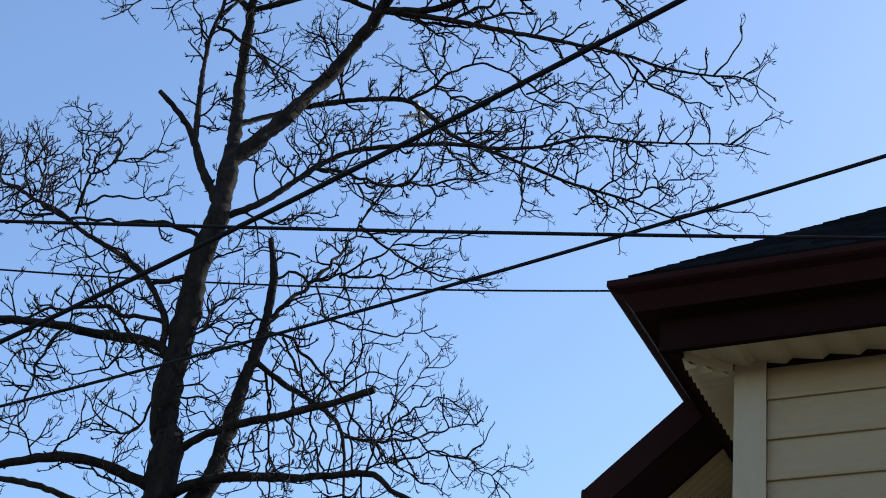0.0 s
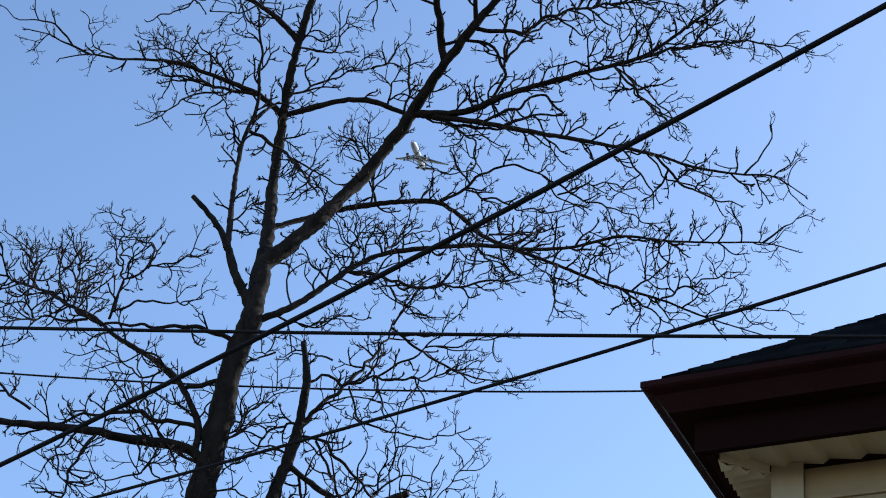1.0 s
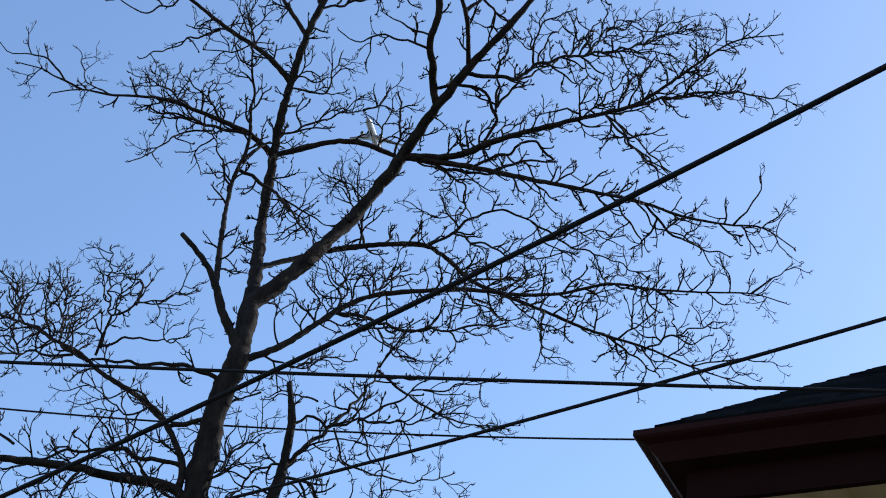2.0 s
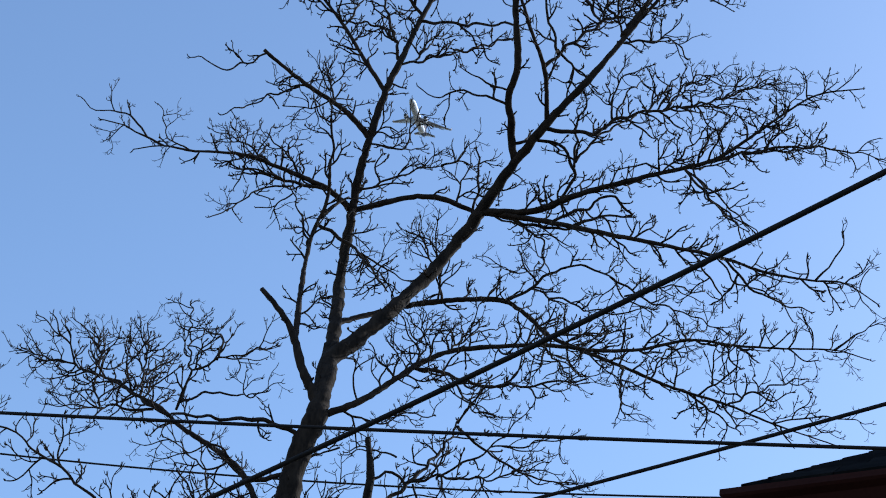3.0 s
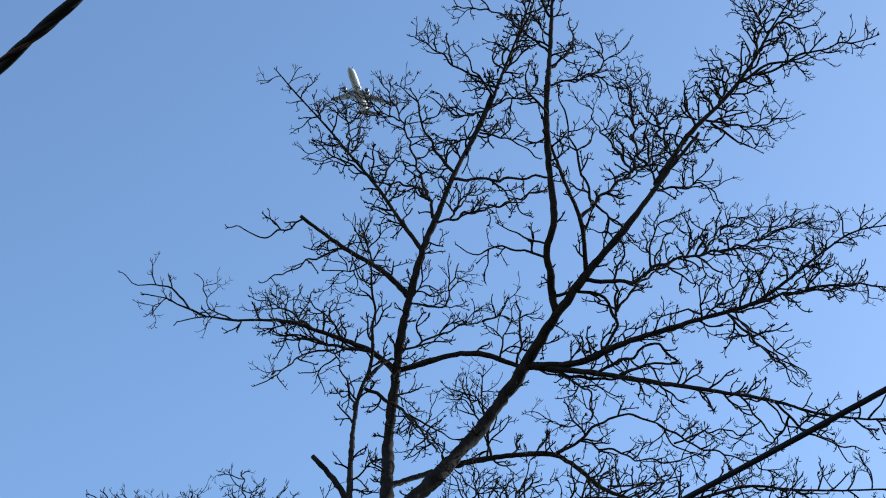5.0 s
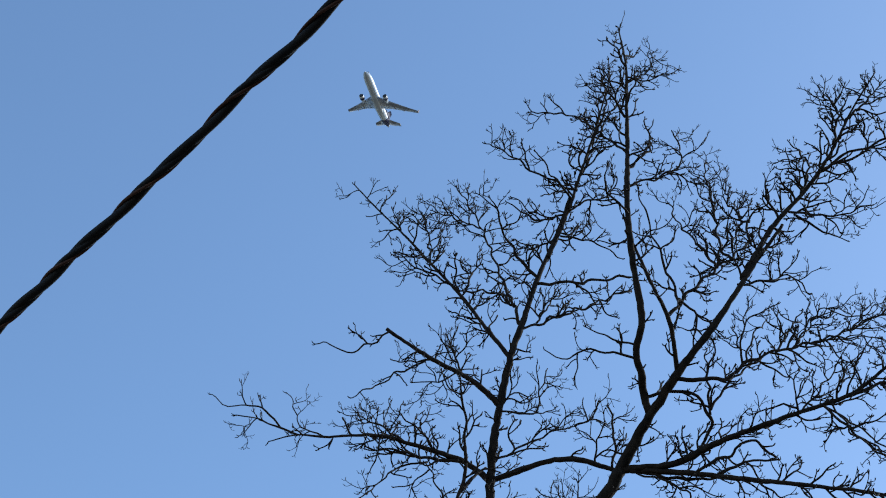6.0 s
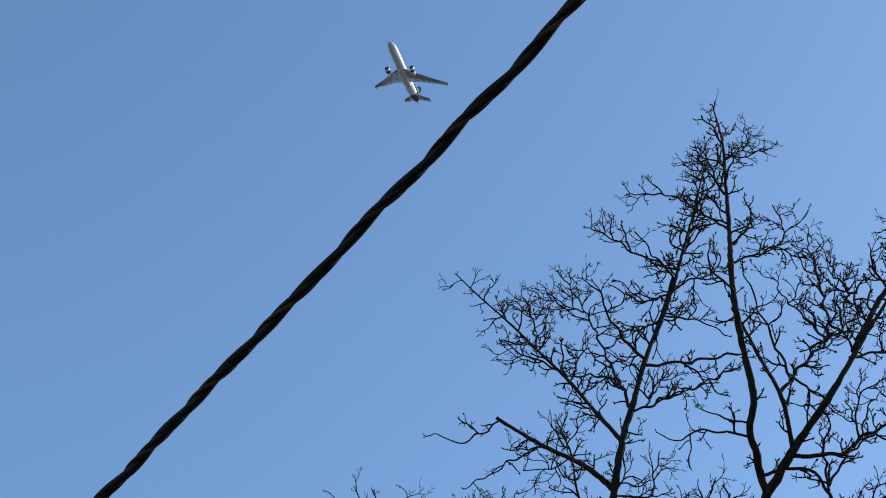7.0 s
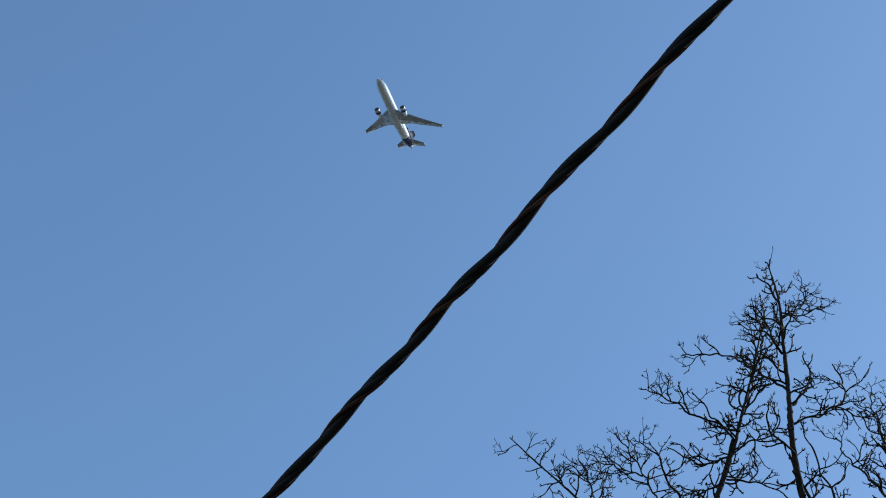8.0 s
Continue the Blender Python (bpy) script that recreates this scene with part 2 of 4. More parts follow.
def roof():
    """Four hipped slopes as a slab, with courses of shingles proud of it."""
    i0 = 0.075
    X1, Y1 = OVER * 2 + LEN_X - i0, OVER * 2 + LEN_Y - i0
    half = (min(X1, Y1) - i0) / 2
    zc = EAVE + 0.045
    ridge = zc + half * PITCH
    bm = bmesh.new()
    def ring(dz):
        c = [bm.verts.new(p) for p in ((i0, i0, zc + dz), (X1, i0, zc + dz), (X1, Y1, zc + dz), (i0, Y1, zc + dz))]
        a = bm.verts.new((i0 + half, i0 + half, ridge + dz))
        b = bm.verts.new((i0 + half, Y1 - half, ridge + dz))
        return c, a, b
    (c, a, b), (d, e, g) = ring(0), ring(-0.03)
    for q, s, t in ((c, a, b), (d, e, g)):
        for fc in ((q[0], q[1], s), (q[1], q[2], t, s), (q[2], q[3], t), (q[3], q[0], s, t)):
            bm.faces.new(fc)
    for i in range(4):
        j = (i + 1) % 4
        bm.faces.new((c[i], c[j], d[j], d[i]))
    deck = part("roof", bm, SHINGLE, house, "dark asphalt shingle roof")
    # shingle courses on the two visible slopes
    proto = {}
    def shingle(w):
        if w not in proto:
            b2 = bmesh.new()
            box(b2, 0, w - 0.006, 0, 0.19, 0.0, 0.012)
            me = bpy.data.meshes.new("shingle")
            b2.to_mesh(me)
            b2.free()
            me.materials.append(SHINGLE)
            proto[w] = me
        return proto[w]
    slope = math.atan(PITCH)
    rnd = random.Random(3)
    count = 0
    for row in range(9):
        inset = i0 - 0.012 + row * 0.145 * math.cos(slope)
        z = zc + (inset - i0) * PITCH + 0.004
        x = inset + 0.19 * math.cos(slope) + 0.01
        while x < 4.4 and count < 290:
            w = rnd.choice((0.28, 0.31, 0.34))
            s = new("shingle", shingle(w))
            s.parent = deck
            s.matrix_local = pose(x, inset, z + rnd.uniform(0, 0.004), math.degrees(slope), 0, rnd.uniform(-0.5, 0.5))
            s2 = new("shingle", shingle(w))
            s2.parent = deck
            s2.matrix_local = pose(inset, x + w, z + rnd.uniform(0, 0.004)) @ pose(0, 0, 0, 0, 0, -90) @ pose(0, 0, 0, math.degrees(slope), 0, 0)
            count += 2
            x += w
    # hip caps, each lapping a little over the one below
    b3 = bmesh.new()
    o = 0.11
    v = [b3.verts.new(p) for p in ((0, -o, -0.062), (0.30, -o, -0.070), (0.30, 0, -0.004), (0, 0, 0.006), (0.30, o, -0.070), (0, o, -0.062))]
    b3.faces.new((v[0], v[1], v[2], v[3]))
    b3.faces.new((v[3], v[2], v[4], v[5]))
    bmesh.ops.solidify(b3, geom=b3.faces[:], thickness=0.008)
    cap_mesh = bpy.data.meshes.new("hip_cap")
    b3.to_mesh(cap_mesh)
    b3.free()
    cap_mesh.materials.append(SHINGLE)
    rise = math.atan(PITCH / math.sqrt(2))
    for k in range(22):
        cap = new("hip_cap", cap_mesh)
        cap.parent = deck
        dd = i0 + 0.15 * math.cos(rise) / math.sqrt(2) * k
        cap.matrix_local = pose(dd, dd, zc + (dd - i0) * PITCH + 0.012, 0, -math.degrees(rise), 45)


roof()


def wing():
    """A lower wing whose roof slopes down from the side eave; its rake faces the viewer."""
    p = 0.868
    b0 = 1.064
    x_lo, z_lo = -0.478, EAVE - 0.482
    x_hi = 0.46
    def zt(x):
        return z_lo + (x - x_lo) * p
    # roof slab
    def slab(name, y0, y1, dz0, dz1, material, label, xa=x_lo, xb=x_hi):
        vs = []
        for y in (y0, y1):
            for x, dz in ((xa, dz0), (xb, dz0), (xb, dz1), (xa, dz1)):
                vs.append((x, y, zt(x) + dz))
        fs = [(0, 1, 2, 3), (7, 6, 5, 4), (0, 4, 5, 1), (1, 5, 6, 2), (2, 6, 7, 3), (3, 7, 4, 0)]
        return mesh_object(name, vs, fs, material, house, label)
    slab("wing_roof", b0 + 0.033, 5.2, -0.034, -0.004, SHINGLE, "dark shingles of the lower wing")
    slab("rake_board", b0, b0 + 0.03, -0.19, -0.002, BROWN, "dark brown rake board")
    vs = []
    for x in (x_lo, x_hi):
        for y, dz in ((b0 + 0.004, -0.194), (b0 + 0.09, -0.37), (b0 + 0.12, -0.37), (b0 + 0.04, -0.194)):
            vs.append((x, y, zt(x) + dz))
    # same brown as the rake board, coloured darker for the shade beneath it
    mesh_object("rake_cove", vs, [(0, 1, 2, 3), (7, 6, 5, 4), (0, 4, 5, 1), (1, 5, 6, 2), (2, 6, 7, 3), (3, 7, 4, 0)], SHADED_BROWN, house, "dark brown slanting board under the rake")
    # sloping soffit behind the rake, in ridges
    vs, fs = [], []
    n = 8
    for i in range(n):
        for f, dz in ((0.0, -0.335), (0.72, -0.340), (0.74, -0.285), (0.98, -0.285)):
            y = b0 + 0.124 + 0.46 * (i + f) / n
            vs += [(x_lo + 0.1, y, zt(x_lo + 0.1) + dz), (x_hi, y, zt(x_hi) + dz)]
    for i in range(len(vs) // 2 - 1):
        fs.append((2 * i, 2 * i + 1, 2 * i + 3, 2 * i + 2))
    s = mesh_object("rake_soffit", vs, fs, SOFFIT, house, "cream ridged sloping soffit")
    m = s.modifiers.new("thick", "SOLIDIFY")
    m.thickness = 0.004
    # low eave end with its gutter
    bm = bmesh.new()
    box(bm, x_lo - 0.02, x_lo + 0.012, b0, 5.2, z_lo - 0.2, z_lo, 0.006)
    part("wing_fascia", bm, BROWN, house, "dark brown fascia of the wing")
    # wall of the wing
    bm = bmesh.new()
    box(bm, x_lo + 0.35, OVER + 0.02, b0 + 0.56, b0 + 0.68, 0, z_lo - 0.1)
    box(bm, x_lo + 0.35, x_lo + 0.47, b0 + 0.68, 5.0, 0, z_lo - 0.1)
    part("wing_wall", bm, SIDING, house, "cream wall of the lower wing")


wing()


# ---------------------------------------------------------------- wires
def hang(s, bow):
    """Height by which a hanging cable departs from its chord, s metres along it; straight far out."""
    a, b, c = bow
    t = np.clip(s, -3.0, 6.0)
    return a * t * t + b * t + c + (2 * a * t + b) * (s - t)


def wire(name, a, b, before, after, radius, label, bow, steps=90):
    """A cable through two points, going on before and after them, hanging a little."""
    a, b = np.array(a), np.array(b)
    d = (b - a) / np.linalg.norm(b - a)
    s = np.linspace(-before, np.linalg.norm(b - a) + after, steps)
    path = a + s[:, None] * d
    path[:, 2] += hang(s, bow)
    vs, fs = [], []
    tube(vs, fs, path, np.full(steps, radius), 8)
    return tagged(mesh_object(name, vs, fs, CABLE, None, "", True), label, "cable", "overhead cables")


wire("overhead_cable", (-0.551, 4.228, 4.388), (0.522, 3.393, 4.685), 9, 5, 0.0088, "thick black overhead cable, drawn taut", (0.0120, -0.0230, 0.004))
wire("power_line", (-1.405, 4.854, 4.646), (1.383, 4.274, 4.629), 12, 8, 0.0064, "black overhead power line, nearly level", (0.0035, -0.0077, -0.0018))
wire("overhead_cable", (-1.355, 6.588, 4.983), (1.399, 4.456, 5.062), 9, 5, 0.0075, "black overhead cable sloping past the roof", (0.0068, -0.0211, 0.003))
wire("thin_wire", (-3.565, 12.385, 8.849), (1.381, 11.481, 8.838), 12, 12, 0.0085, "thin dark wire behind the tree", (0.0087, -0.0397, 0.0018))


def service_cable(a, b, before, after):
    """Two insulated conductors wound round a bare one."""
    cab = tagged(new("service_cable"), "thick black twisted service cable overhead", "cable")
    a, b = np.array(a), np.array(b)
    cab.location = tuple(a)
    d = (b - a) / np.linalg.norm(b - a)
    e1 = np.cross(d, (0, 0, 1.0))
    e1 /= np.linalg.norm(e1)
    e2 = np.cross(d, e1)
    n = 900
    s = np.linspace(-before, after, n)
    pitch = 0.222
    for k, (mat, r, off, lab) in enumerate(((CABLE, 0.0084, 0.0038, "black insulated conductor"), (CABLE, 0.0062, 0.0056, "slimmer black insulated conductor"), (NEUTRAL, 0.0031, 0.0074, "weathered bare neutral"))):
        ph = 2 * np.pi * s / pitch + (0, 1.6, 2.8)[k] + 0.7 * np.sin(s * 3.1) + 0.4 * np.sin(s * 7.7)
        path = s[:, None] * d + off * (np.cos(ph)[:, None] * e1 + np.sin(ph)[:, None] * e2)
        path[:, 2] += hang(s, (0.012, -0.014, 0.001)) + 0.003 * np.sin(s * 13.0) + 0.0036 * np.sin(s * 25.0 + 1.2 * np.sin(s * 4.1))
        vs, fs = [], []
        tube(vs, fs, path, np.full(n, r), 12)
        mesh_object("conductor", vs, fs, mat, cab, lab, True)


service_cable((-1.598, 1.929, 3.705), (-0.759, 1.203, 3.977), 7, 5)

# ---------------------------------------------------------------- tree
BRANCHES = []


def limb(name, r0, r1, twigs, *points):
    BRANCHES.append((name, r0, r1, twigs, points))


TREE_BASE = (-1.927, 10.300, 0.0)
limb("trunk", 0.1772, 0.0664, 0.3, (0.000, -0.000, -0.000), (0.062, -0.000, 2.710), (0.250, 0.006, 6.028), (0.191, 0.010, 6.541), (0.154, 0.011, 6.844), (0.175, 0.004, 7.252), (0.178, -0.006, 7.670), (0.192, -0.012, 8.011), (0.240, -0.004, 8.304), (0.218, 0.132, 8.687), (0.172, 0.389, 9.214))
limb("limb", 0.0586, 0.0149, 0.5, (0.200, 0.253, 8.938), (0.097, 0.676, 9.751), (0.018, 0.951, 10.323), (-0.015, 0.977, 10.751), (-0.025, 0.935, 11.125), (-0.026, 0.819, 11.508), (0.010, 0.686, 11.851), (0.065, 0.577, 12.302), (0.147, 0.556, 12.777), (0.235, 0.604, 13.415), (0.362, 0.620, 14.016), (0.472, 0.590, 14.605))
limb("limb", 0.0246, 0.0064, 1.6, (0.310, 0.614, 13.716), (0.456, 0.609, 14.372), (0.561, 0.550, 14.928), (0.675, 0.443, 15.462), (0.754, 0.344, 15.885), (0.815, 0.272, 16.257))
limb("limb", 0.0632, 0.0486, 0.35, (0.192, 0.187, 8.804), (0.198, 0.265, 9.015), (0.365, 0.388, 9.342), (0.560, 0.578, 9.826), (0.777, 0.778, 10.392), (0.988, 0.769, 10.856), (1.128, 0.658, 11.084))
limb("limb", 0.0502, 0.0132, 0.3, (1.104, 0.673, 11.061), (1.333, 0.417, 11.432), (1.603, 0.135, 11.779), (1.937, -0.049, 12.259), (2.239, -0.112, 12.872), (2.522, -0.154, 13.409))
limb("limb", 0.0307, 0.0059, 1.7, (2.151, -0.104, 12.724), (2.422, -0.089, 13.425), (2.736, -0.117, 13.933), (2.980, -0.199, 14.359), (3.238, -0.331, 14.969), (3.475, -0.428, 15.437))
limb("limb", 0.0336, 0.0051, 1.5, (1.124, 0.659, 11.081), (1.593, 0.552, 11.091), (1.961, 0.397, 11.216), (2.481, 0.226, 11.361), (3.005, 0.113, 11.529), (3.287, 0.055, 11.764), (3.616, -0.010, 12.107), (3.904, -0.060, 12.357), (4.284, -0.111, 12.453))
limb("branch", 0.0149, 0.0047, 1.8, (3.005, 0.113, 11.529), (3.376, 0.008, 11.625), (3.741, -0.113, 11.639), (4.095, -0.242, 11.536), (4.386, -0.360, 11.390))
limb("limb", 0.0288, 0.0046, 1.4, (1.193, 0.649, 11.079), (1.701, 0.555, 10.986), (2.190, 0.427, 10.837), (2.673, 0.295, 10.690), (3.196, 0.177, 10.536), (3.522, 0.111, 10.393), (3.875, 0.003, 10.285), (4.138, -0.053, 10.255), (4.343, -0.252, 9.929))
limb("branch", 0.0166, 0.0073, 0.4, (1.259, 0.643, 11.060), (1.611, 0.631, 10.984), (2.054, 0.581, 10.973), (2.507, 0.567, 10.939))
limb("branch", 0.0141, 0.0099, 0.5, (1.764, 0.535, 10.986), (2.103, 0.478, 11.202), (2.252, 0.472, 11.310), (2.450, 0.566, 11.186))
limb("branch", 0.0142, 0.0075, 0.3, (1.943, 0.490, 10.933), (2.133, 0.475, 11.049), (2.283, 0.490, 11.095), (2.442, 0.519, 11.150))
limb("limb", 0.0254, 0.0216, 0.0, (0.132, 0.625, 9.648), (0.345, 0.920, 9.995), (0.541, 1.176, 10.313))
limb("limb", 0.0264, 0.0050, 1.1, (0.540, 1.177, 10.318), (0.896, 1.195, 10.457), (1.226, 1.177, 10.526), (1.452, 1.153, 10.521), (1.663, 1.135, 10.381), (1.868, 1.117, 10.193), (2.168, 1.094, 10.069), (2.526, 1.091, 9.962), (2.933, 1.121, 9.849), (3.431, 1.195, 9.804), (3.826, 1.256, 9.723), (4.379, 1.358, 9.669))
limb("branch", 0.0145, 0.0053, 1.2, (1.452, 1.153, 10.521), (1.651, 1.141, 10.698), (1.832, 1.133, 10.920), (2.060, 1.155, 11.041), (2.331, 1.237, 11.042), (2.455, 1.321, 10.920), (2.766, 1.475, 10.868))
limb("branch", 0.0100, 0.0048, 1.2, (1.651, 1.141, 10.698), (1.908, 1.056, 10.561), (2.185, 0.936, 10.392), (2.447, 0.807, 10.309), (2.717, 0.659, 10.307))
limb("branch", 0.0102, 0.0053, 1.4, (2.331, 1.237, 11.042), (2.693, 1.361, 10.930), (3.078, 1.533, 10.976), (3.473, 1.751, 10.993))
limb("limb", 0.0284, 0.0042, 1.4, (0.255, -0.004, 8.297), (0.516, 0.018, 8.490), (0.722, 0.136, 8.803), (0.897, 0.254, 9.090), (1.130, 0.339, 9.323), (1.513, 0.319, 9.423), (1.861, 0.250, 9.447), (2.215, 0.111, 9.357), (2.561, 0.017, 9.356), (2.947, -0.024, 9.491), (3.286, -0.160, 9.396), (3.619, -0.266, 9.351), (3.987, -0.368, 9.327), (4.212, -0.502, 9.181))
limb("branch", 0.0088, 0.0033, 0.8, (3.987, -0.368, 9.327), (4.152, -0.393, 9.491), (4.276, -0.452, 9.578))
limb("branch", 0.0151, 0.0062, 1.4, (0.855, 0.227, 9.025), (1.134, 0.130, 8.944), (1.410, -0.049, 8.763), (1.786, -0.213, 8.718), (2.140, -0.361, 8.731))
limb("branch", 0.0120, 0.0050, 1.7, (2.933, 1.121, 9.849), (3.143, 1.216, 9.848), (3.421, 1.404, 9.795), (3.617, 1.553, 9.788))
limb("branch", 0.0097, 0.0053, 1.8, (3.431, 1.195, 9.804), (3.741, 1.380, 10.145), (4.179, 1.658, 10.553))
limb("branch", 0.0098, 0.0048, 1.8, (3.183, 1.156, 9.831), (3.411, 1.009, 9.998), (3.476, 0.877, 10.126))
limb("branch", 0.0074, 0.0048, 1.6, (3.826, 1.256, 9.723), (4.121, 1.082, 9.724), (4.361, 0.800, 9.558))
limb("branch", 0.0096, 0.0046, 1.0, (2.526, 1.091, 9.962), (2.511, 0.797, 9.453), (2.535, 0.466, 9.016))
limb("branch", 0.0116, 0.0049, 1.6, (3.196, 0.177, 10.536), (3.467, 0.294, 10.348), (3.730, 0.417, 10.345), (3.995, 0.554, 10.410))
limb("branch", 0.0066, 0.0046, 1.6, (2.693, -0.086, 9.210), (2.890, 0.253, 9.657), (3.162, 0.635, 10.159))
limb("branch", 0.0094, 0.0047, 1.4, (3.911, -0.007, 10.277), (4.056, -0.106, 10.469), (4.093, -0.245, 10.600))
limb("limb", 0.0436, 0.0175, 0.0, (0.230, 0.007, 8.415), (0.028, 0.055, 8.768), (-0.103, 0.098, 9.080), (-0.248, 0.101, 9.280), (-0.440, 0.069, 9.453))
limb("limb", 0.0273, 0.0143, 0.6, (-0.074, 0.082, 8.995), (-0.180, 0.361, 9.681), (-0.256, 0.595, 10.287), (-0.263, 0.645, 10.612), (-0.217, 0.618, 10.822), (-0.209, 0.565, 11.024))
limb("branch", 0.0145, 0.0073, 1.2, (-0.212, 0.572, 11.002), (-0.232, 0.436, 11.245), (-0.254, 0.293, 11.412), (-0.305, 0.120, 11.581))
limb("branch", 0.0116, 0.0050, 0.6, (-0.253, 0.609, 10.328), (-0.404, 0.767, 10.787), (-0.536, 0.831, 11.081), (-0.619, 0.866, 11.259))
limb("limb", 0.0214, 0.0099, 0.6, (-0.230, 0.631, 10.748), (-0.134, 0.739, 11.024), (-0.062, 0.802, 11.160))
limb("branch", 0.0165, 0.0067, 0.9, (-0.230, 0.644, 10.657), (0.046, 0.635, 10.507), (0.307, 0.399, 10.114), (0.516, 0.087, 9.660))
limb("limb", 0.0273, 0.0224, 0.3, (-0.023, 0.936, 11.124), (0.203, 0.917, 11.232), (0.488, 0.874, 11.332), (0.738, 0.855, 11.344), (0.972, 0.868, 11.283), (1.102, 0.872, 11.247))
limb("branch", 0.0123, 0.0080, 0.3, (1.039, 0.866, 11.273), (1.050, 0.791, 11.535), (0.993, 0.785, 11.914))
limb("branch", 0.0124, 0.0053, 1.6, (-0.016, 0.885, 11.320), (0.206, 0.897, 11.486), (0.433, 0.908, 11.675), (0.674, 0.959, 11.838))
limb("branch", 0.0106, 0.0052, 1.9, (0.674, 0.959, 11.838), (0.829, 0.860, 11.845), (0.893, 0.734, 11.920))
limb("branch", 0.0099, 0.0053, 1.6, (0.885, 0.857, 11.320), (0.893, 0.797, 11.515), (0.973, 0.783, 11.726))
limb("limb", 0.0278, 0.0048, 0.6, (-0.035, 0.934, 11.126), (-0.260, 0.839, 11.243), (-0.525, 0.742, 11.273), (-0.786, 0.647, 11.282), (-0.991, 0.572, 11.279), (-1.273, 0.470, 11.177), (-1.450, 0.398, 11.086), (-1.670, 0.306, 11.020), (-1.872, 0.196, 10.835))
limb("branch", 0.0098, 0.0048, 0.5, (-1.670, 0.306, 11.020), (-1.870, 0.219, 11.042), (-2.040, 0.111, 11.025), (-2.149, 0.027, 10.969))
limb("branch", 0.0098, 0.0037, 0.5, (-1.816, 0.240, 11.039), (-1.953, 0.191, 11.169), (-2.067, 0.144, 11.201), (-2.252, 0.050, 11.092), (-2.400, -0.040, 11.142))
limb("branch", 0.0072, 0.0039, 0.5, (-1.450, 0.398, 11.086), (-1.738, 0.520, 11.330), (-1.854, 0.609, 11.642), (-1.980, 0.678, 11.868))
limb("branch", 0.0102, 0.0047, 0.7, (-0.599, 0.860, 11.246), (-0.843, 0.755, 11.071), (-1.000, 0.595, 10.677), (-1.112, 0.461, 10.434))
limb("branch", 0.0176, 0.0073, 2.6, (-0.298, 0.827, 11.243), (-0.560, 0.757, 11.198), (-0.813, 0.661, 11.173), (-1.103, 0.540, 11.103))
limb("branch", 0.0099, 0.0052, 2.4, (-0.786, 0.647, 11.282), (-1.061, 0.745, 11.549), (-1.321, 0.875, 11.727))
limb("branch", 0.0100, 0.0049, 2.4, (-0.525, 0.742, 11.273), (-0.709, 0.560, 11.410), (-0.864, 0.426, 11.420))
limb("branch", 0.0074, 0.0051, 1.0, (-0.568, 0.843, 11.150), (-0.689, 0.915, 11.058), (-0.878, 1.003, 11.065))
limb("limb", 0.0260, 0.0153, 0.5, (0.012, 0.704, 11.800), (-0.188, 0.603, 11.950), (-0.402, 0.526, 12.048), (-0.599, 0.462, 12.112), (-0.828, 0.375, 12.209), (-1.069, 0.272, 12.318))
limb("branch", 0.0105, 0.0050, 0.2, (-1.041, 0.286, 12.294), (-1.178, 0.276, 12.146), (-1.333, 0.232, 11.960), (-1.472, 0.166, 11.971), (-1.648, 0.080, 11.922))
limb("branch", 0.0103, 0.0053, 0.6, (-0.626, 0.451, 12.121), (-0.829, 0.556, 12.189), (-1.037, 0.677, 12.295))
limb("branch", 0.0105, 0.0049, 0.8, (-0.704, 0.493, 12.135), (-0.931, 0.462, 11.944), (-1.127, 0.382, 11.668), (-1.266, 0.302, 11.501))
limb("branch", 0.0103, 0.0055, 2.0, (-0.352, 0.546, 12.019), (-0.464, 0.629, 12.374), (-0.607, 0.781, 12.779))
limb("branch", 0.0078, 0.0050, 2.0, (-0.402, 0.527, 12.043), (-0.579, 0.511, 11.885), (-0.775, 0.440, 11.831))
limb("branch", 0.0103, 0.0052, 2.0, (0.014, 0.704, 11.799), (0.118, 0.694, 11.954), (0.231, 0.730, 11.975))
limb("branch", 0.0102, 0.0054, 1.6, (0.017, 0.718, 11.759), (0.305, 0.759, 11.796), (0.358, 0.766, 12.111), (0.386, 0.810, 12.350))
limb("branch", 0.0213, 0.0057, 1.4, (0.062, 0.578, 12.299), (-0.200, 0.546, 12.656), (-0.491, 0.525, 13.075), (-0.782, 0.508, 13.433), (-1.106, 0.467, 13.816), (-1.425, 0.387, 14.127), (-1.695, 0.290, 14.387))
limb("branch", 0.0160, 0.0085, 0.5, (0.130, 0.554, 12.658), (0.033, 0.640, 13.039), (-0.171, 0.767, 13.354), (-0.558, 0.969, 13.586))
limb("branch", 0.0133, 0.0063, 1.2, (0.033, 0.640, 13.039), (-0.184, 0.820, 13.732), (-0.369, 0.951, 14.326), (-0.546, 1.033, 14.806), (-0.796, 1.106, 15.341))
limb("branch", 0.0169, 0.0054, 1.2, (0.241, 0.603, 13.401), (0.075, 0.497, 13.524), (-0.105, 0.311, 13.714), (-0.210, 0.111, 13.890), (-0.387, -0.045, 13.902))
limb("branch", 0.0110, 0.0054, 1.6, (-0.596, 0.519, 13.200), (-0.871, 0.440, 13.309), (-1.145, 0.315, 13.389))
limb("branch", 0.0112, 0.0059, 1.4, (-0.514, 0.944, 13.581), (-0.461, 1.059, 14.055), (-0.431, 1.129, 14.286))
limb("branch", 0.0108, 0.0058, 1.8, (-0.819, 0.504, 13.477), (-0.930, 0.651, 14.081), (-1.049, 0.746, 14.488))
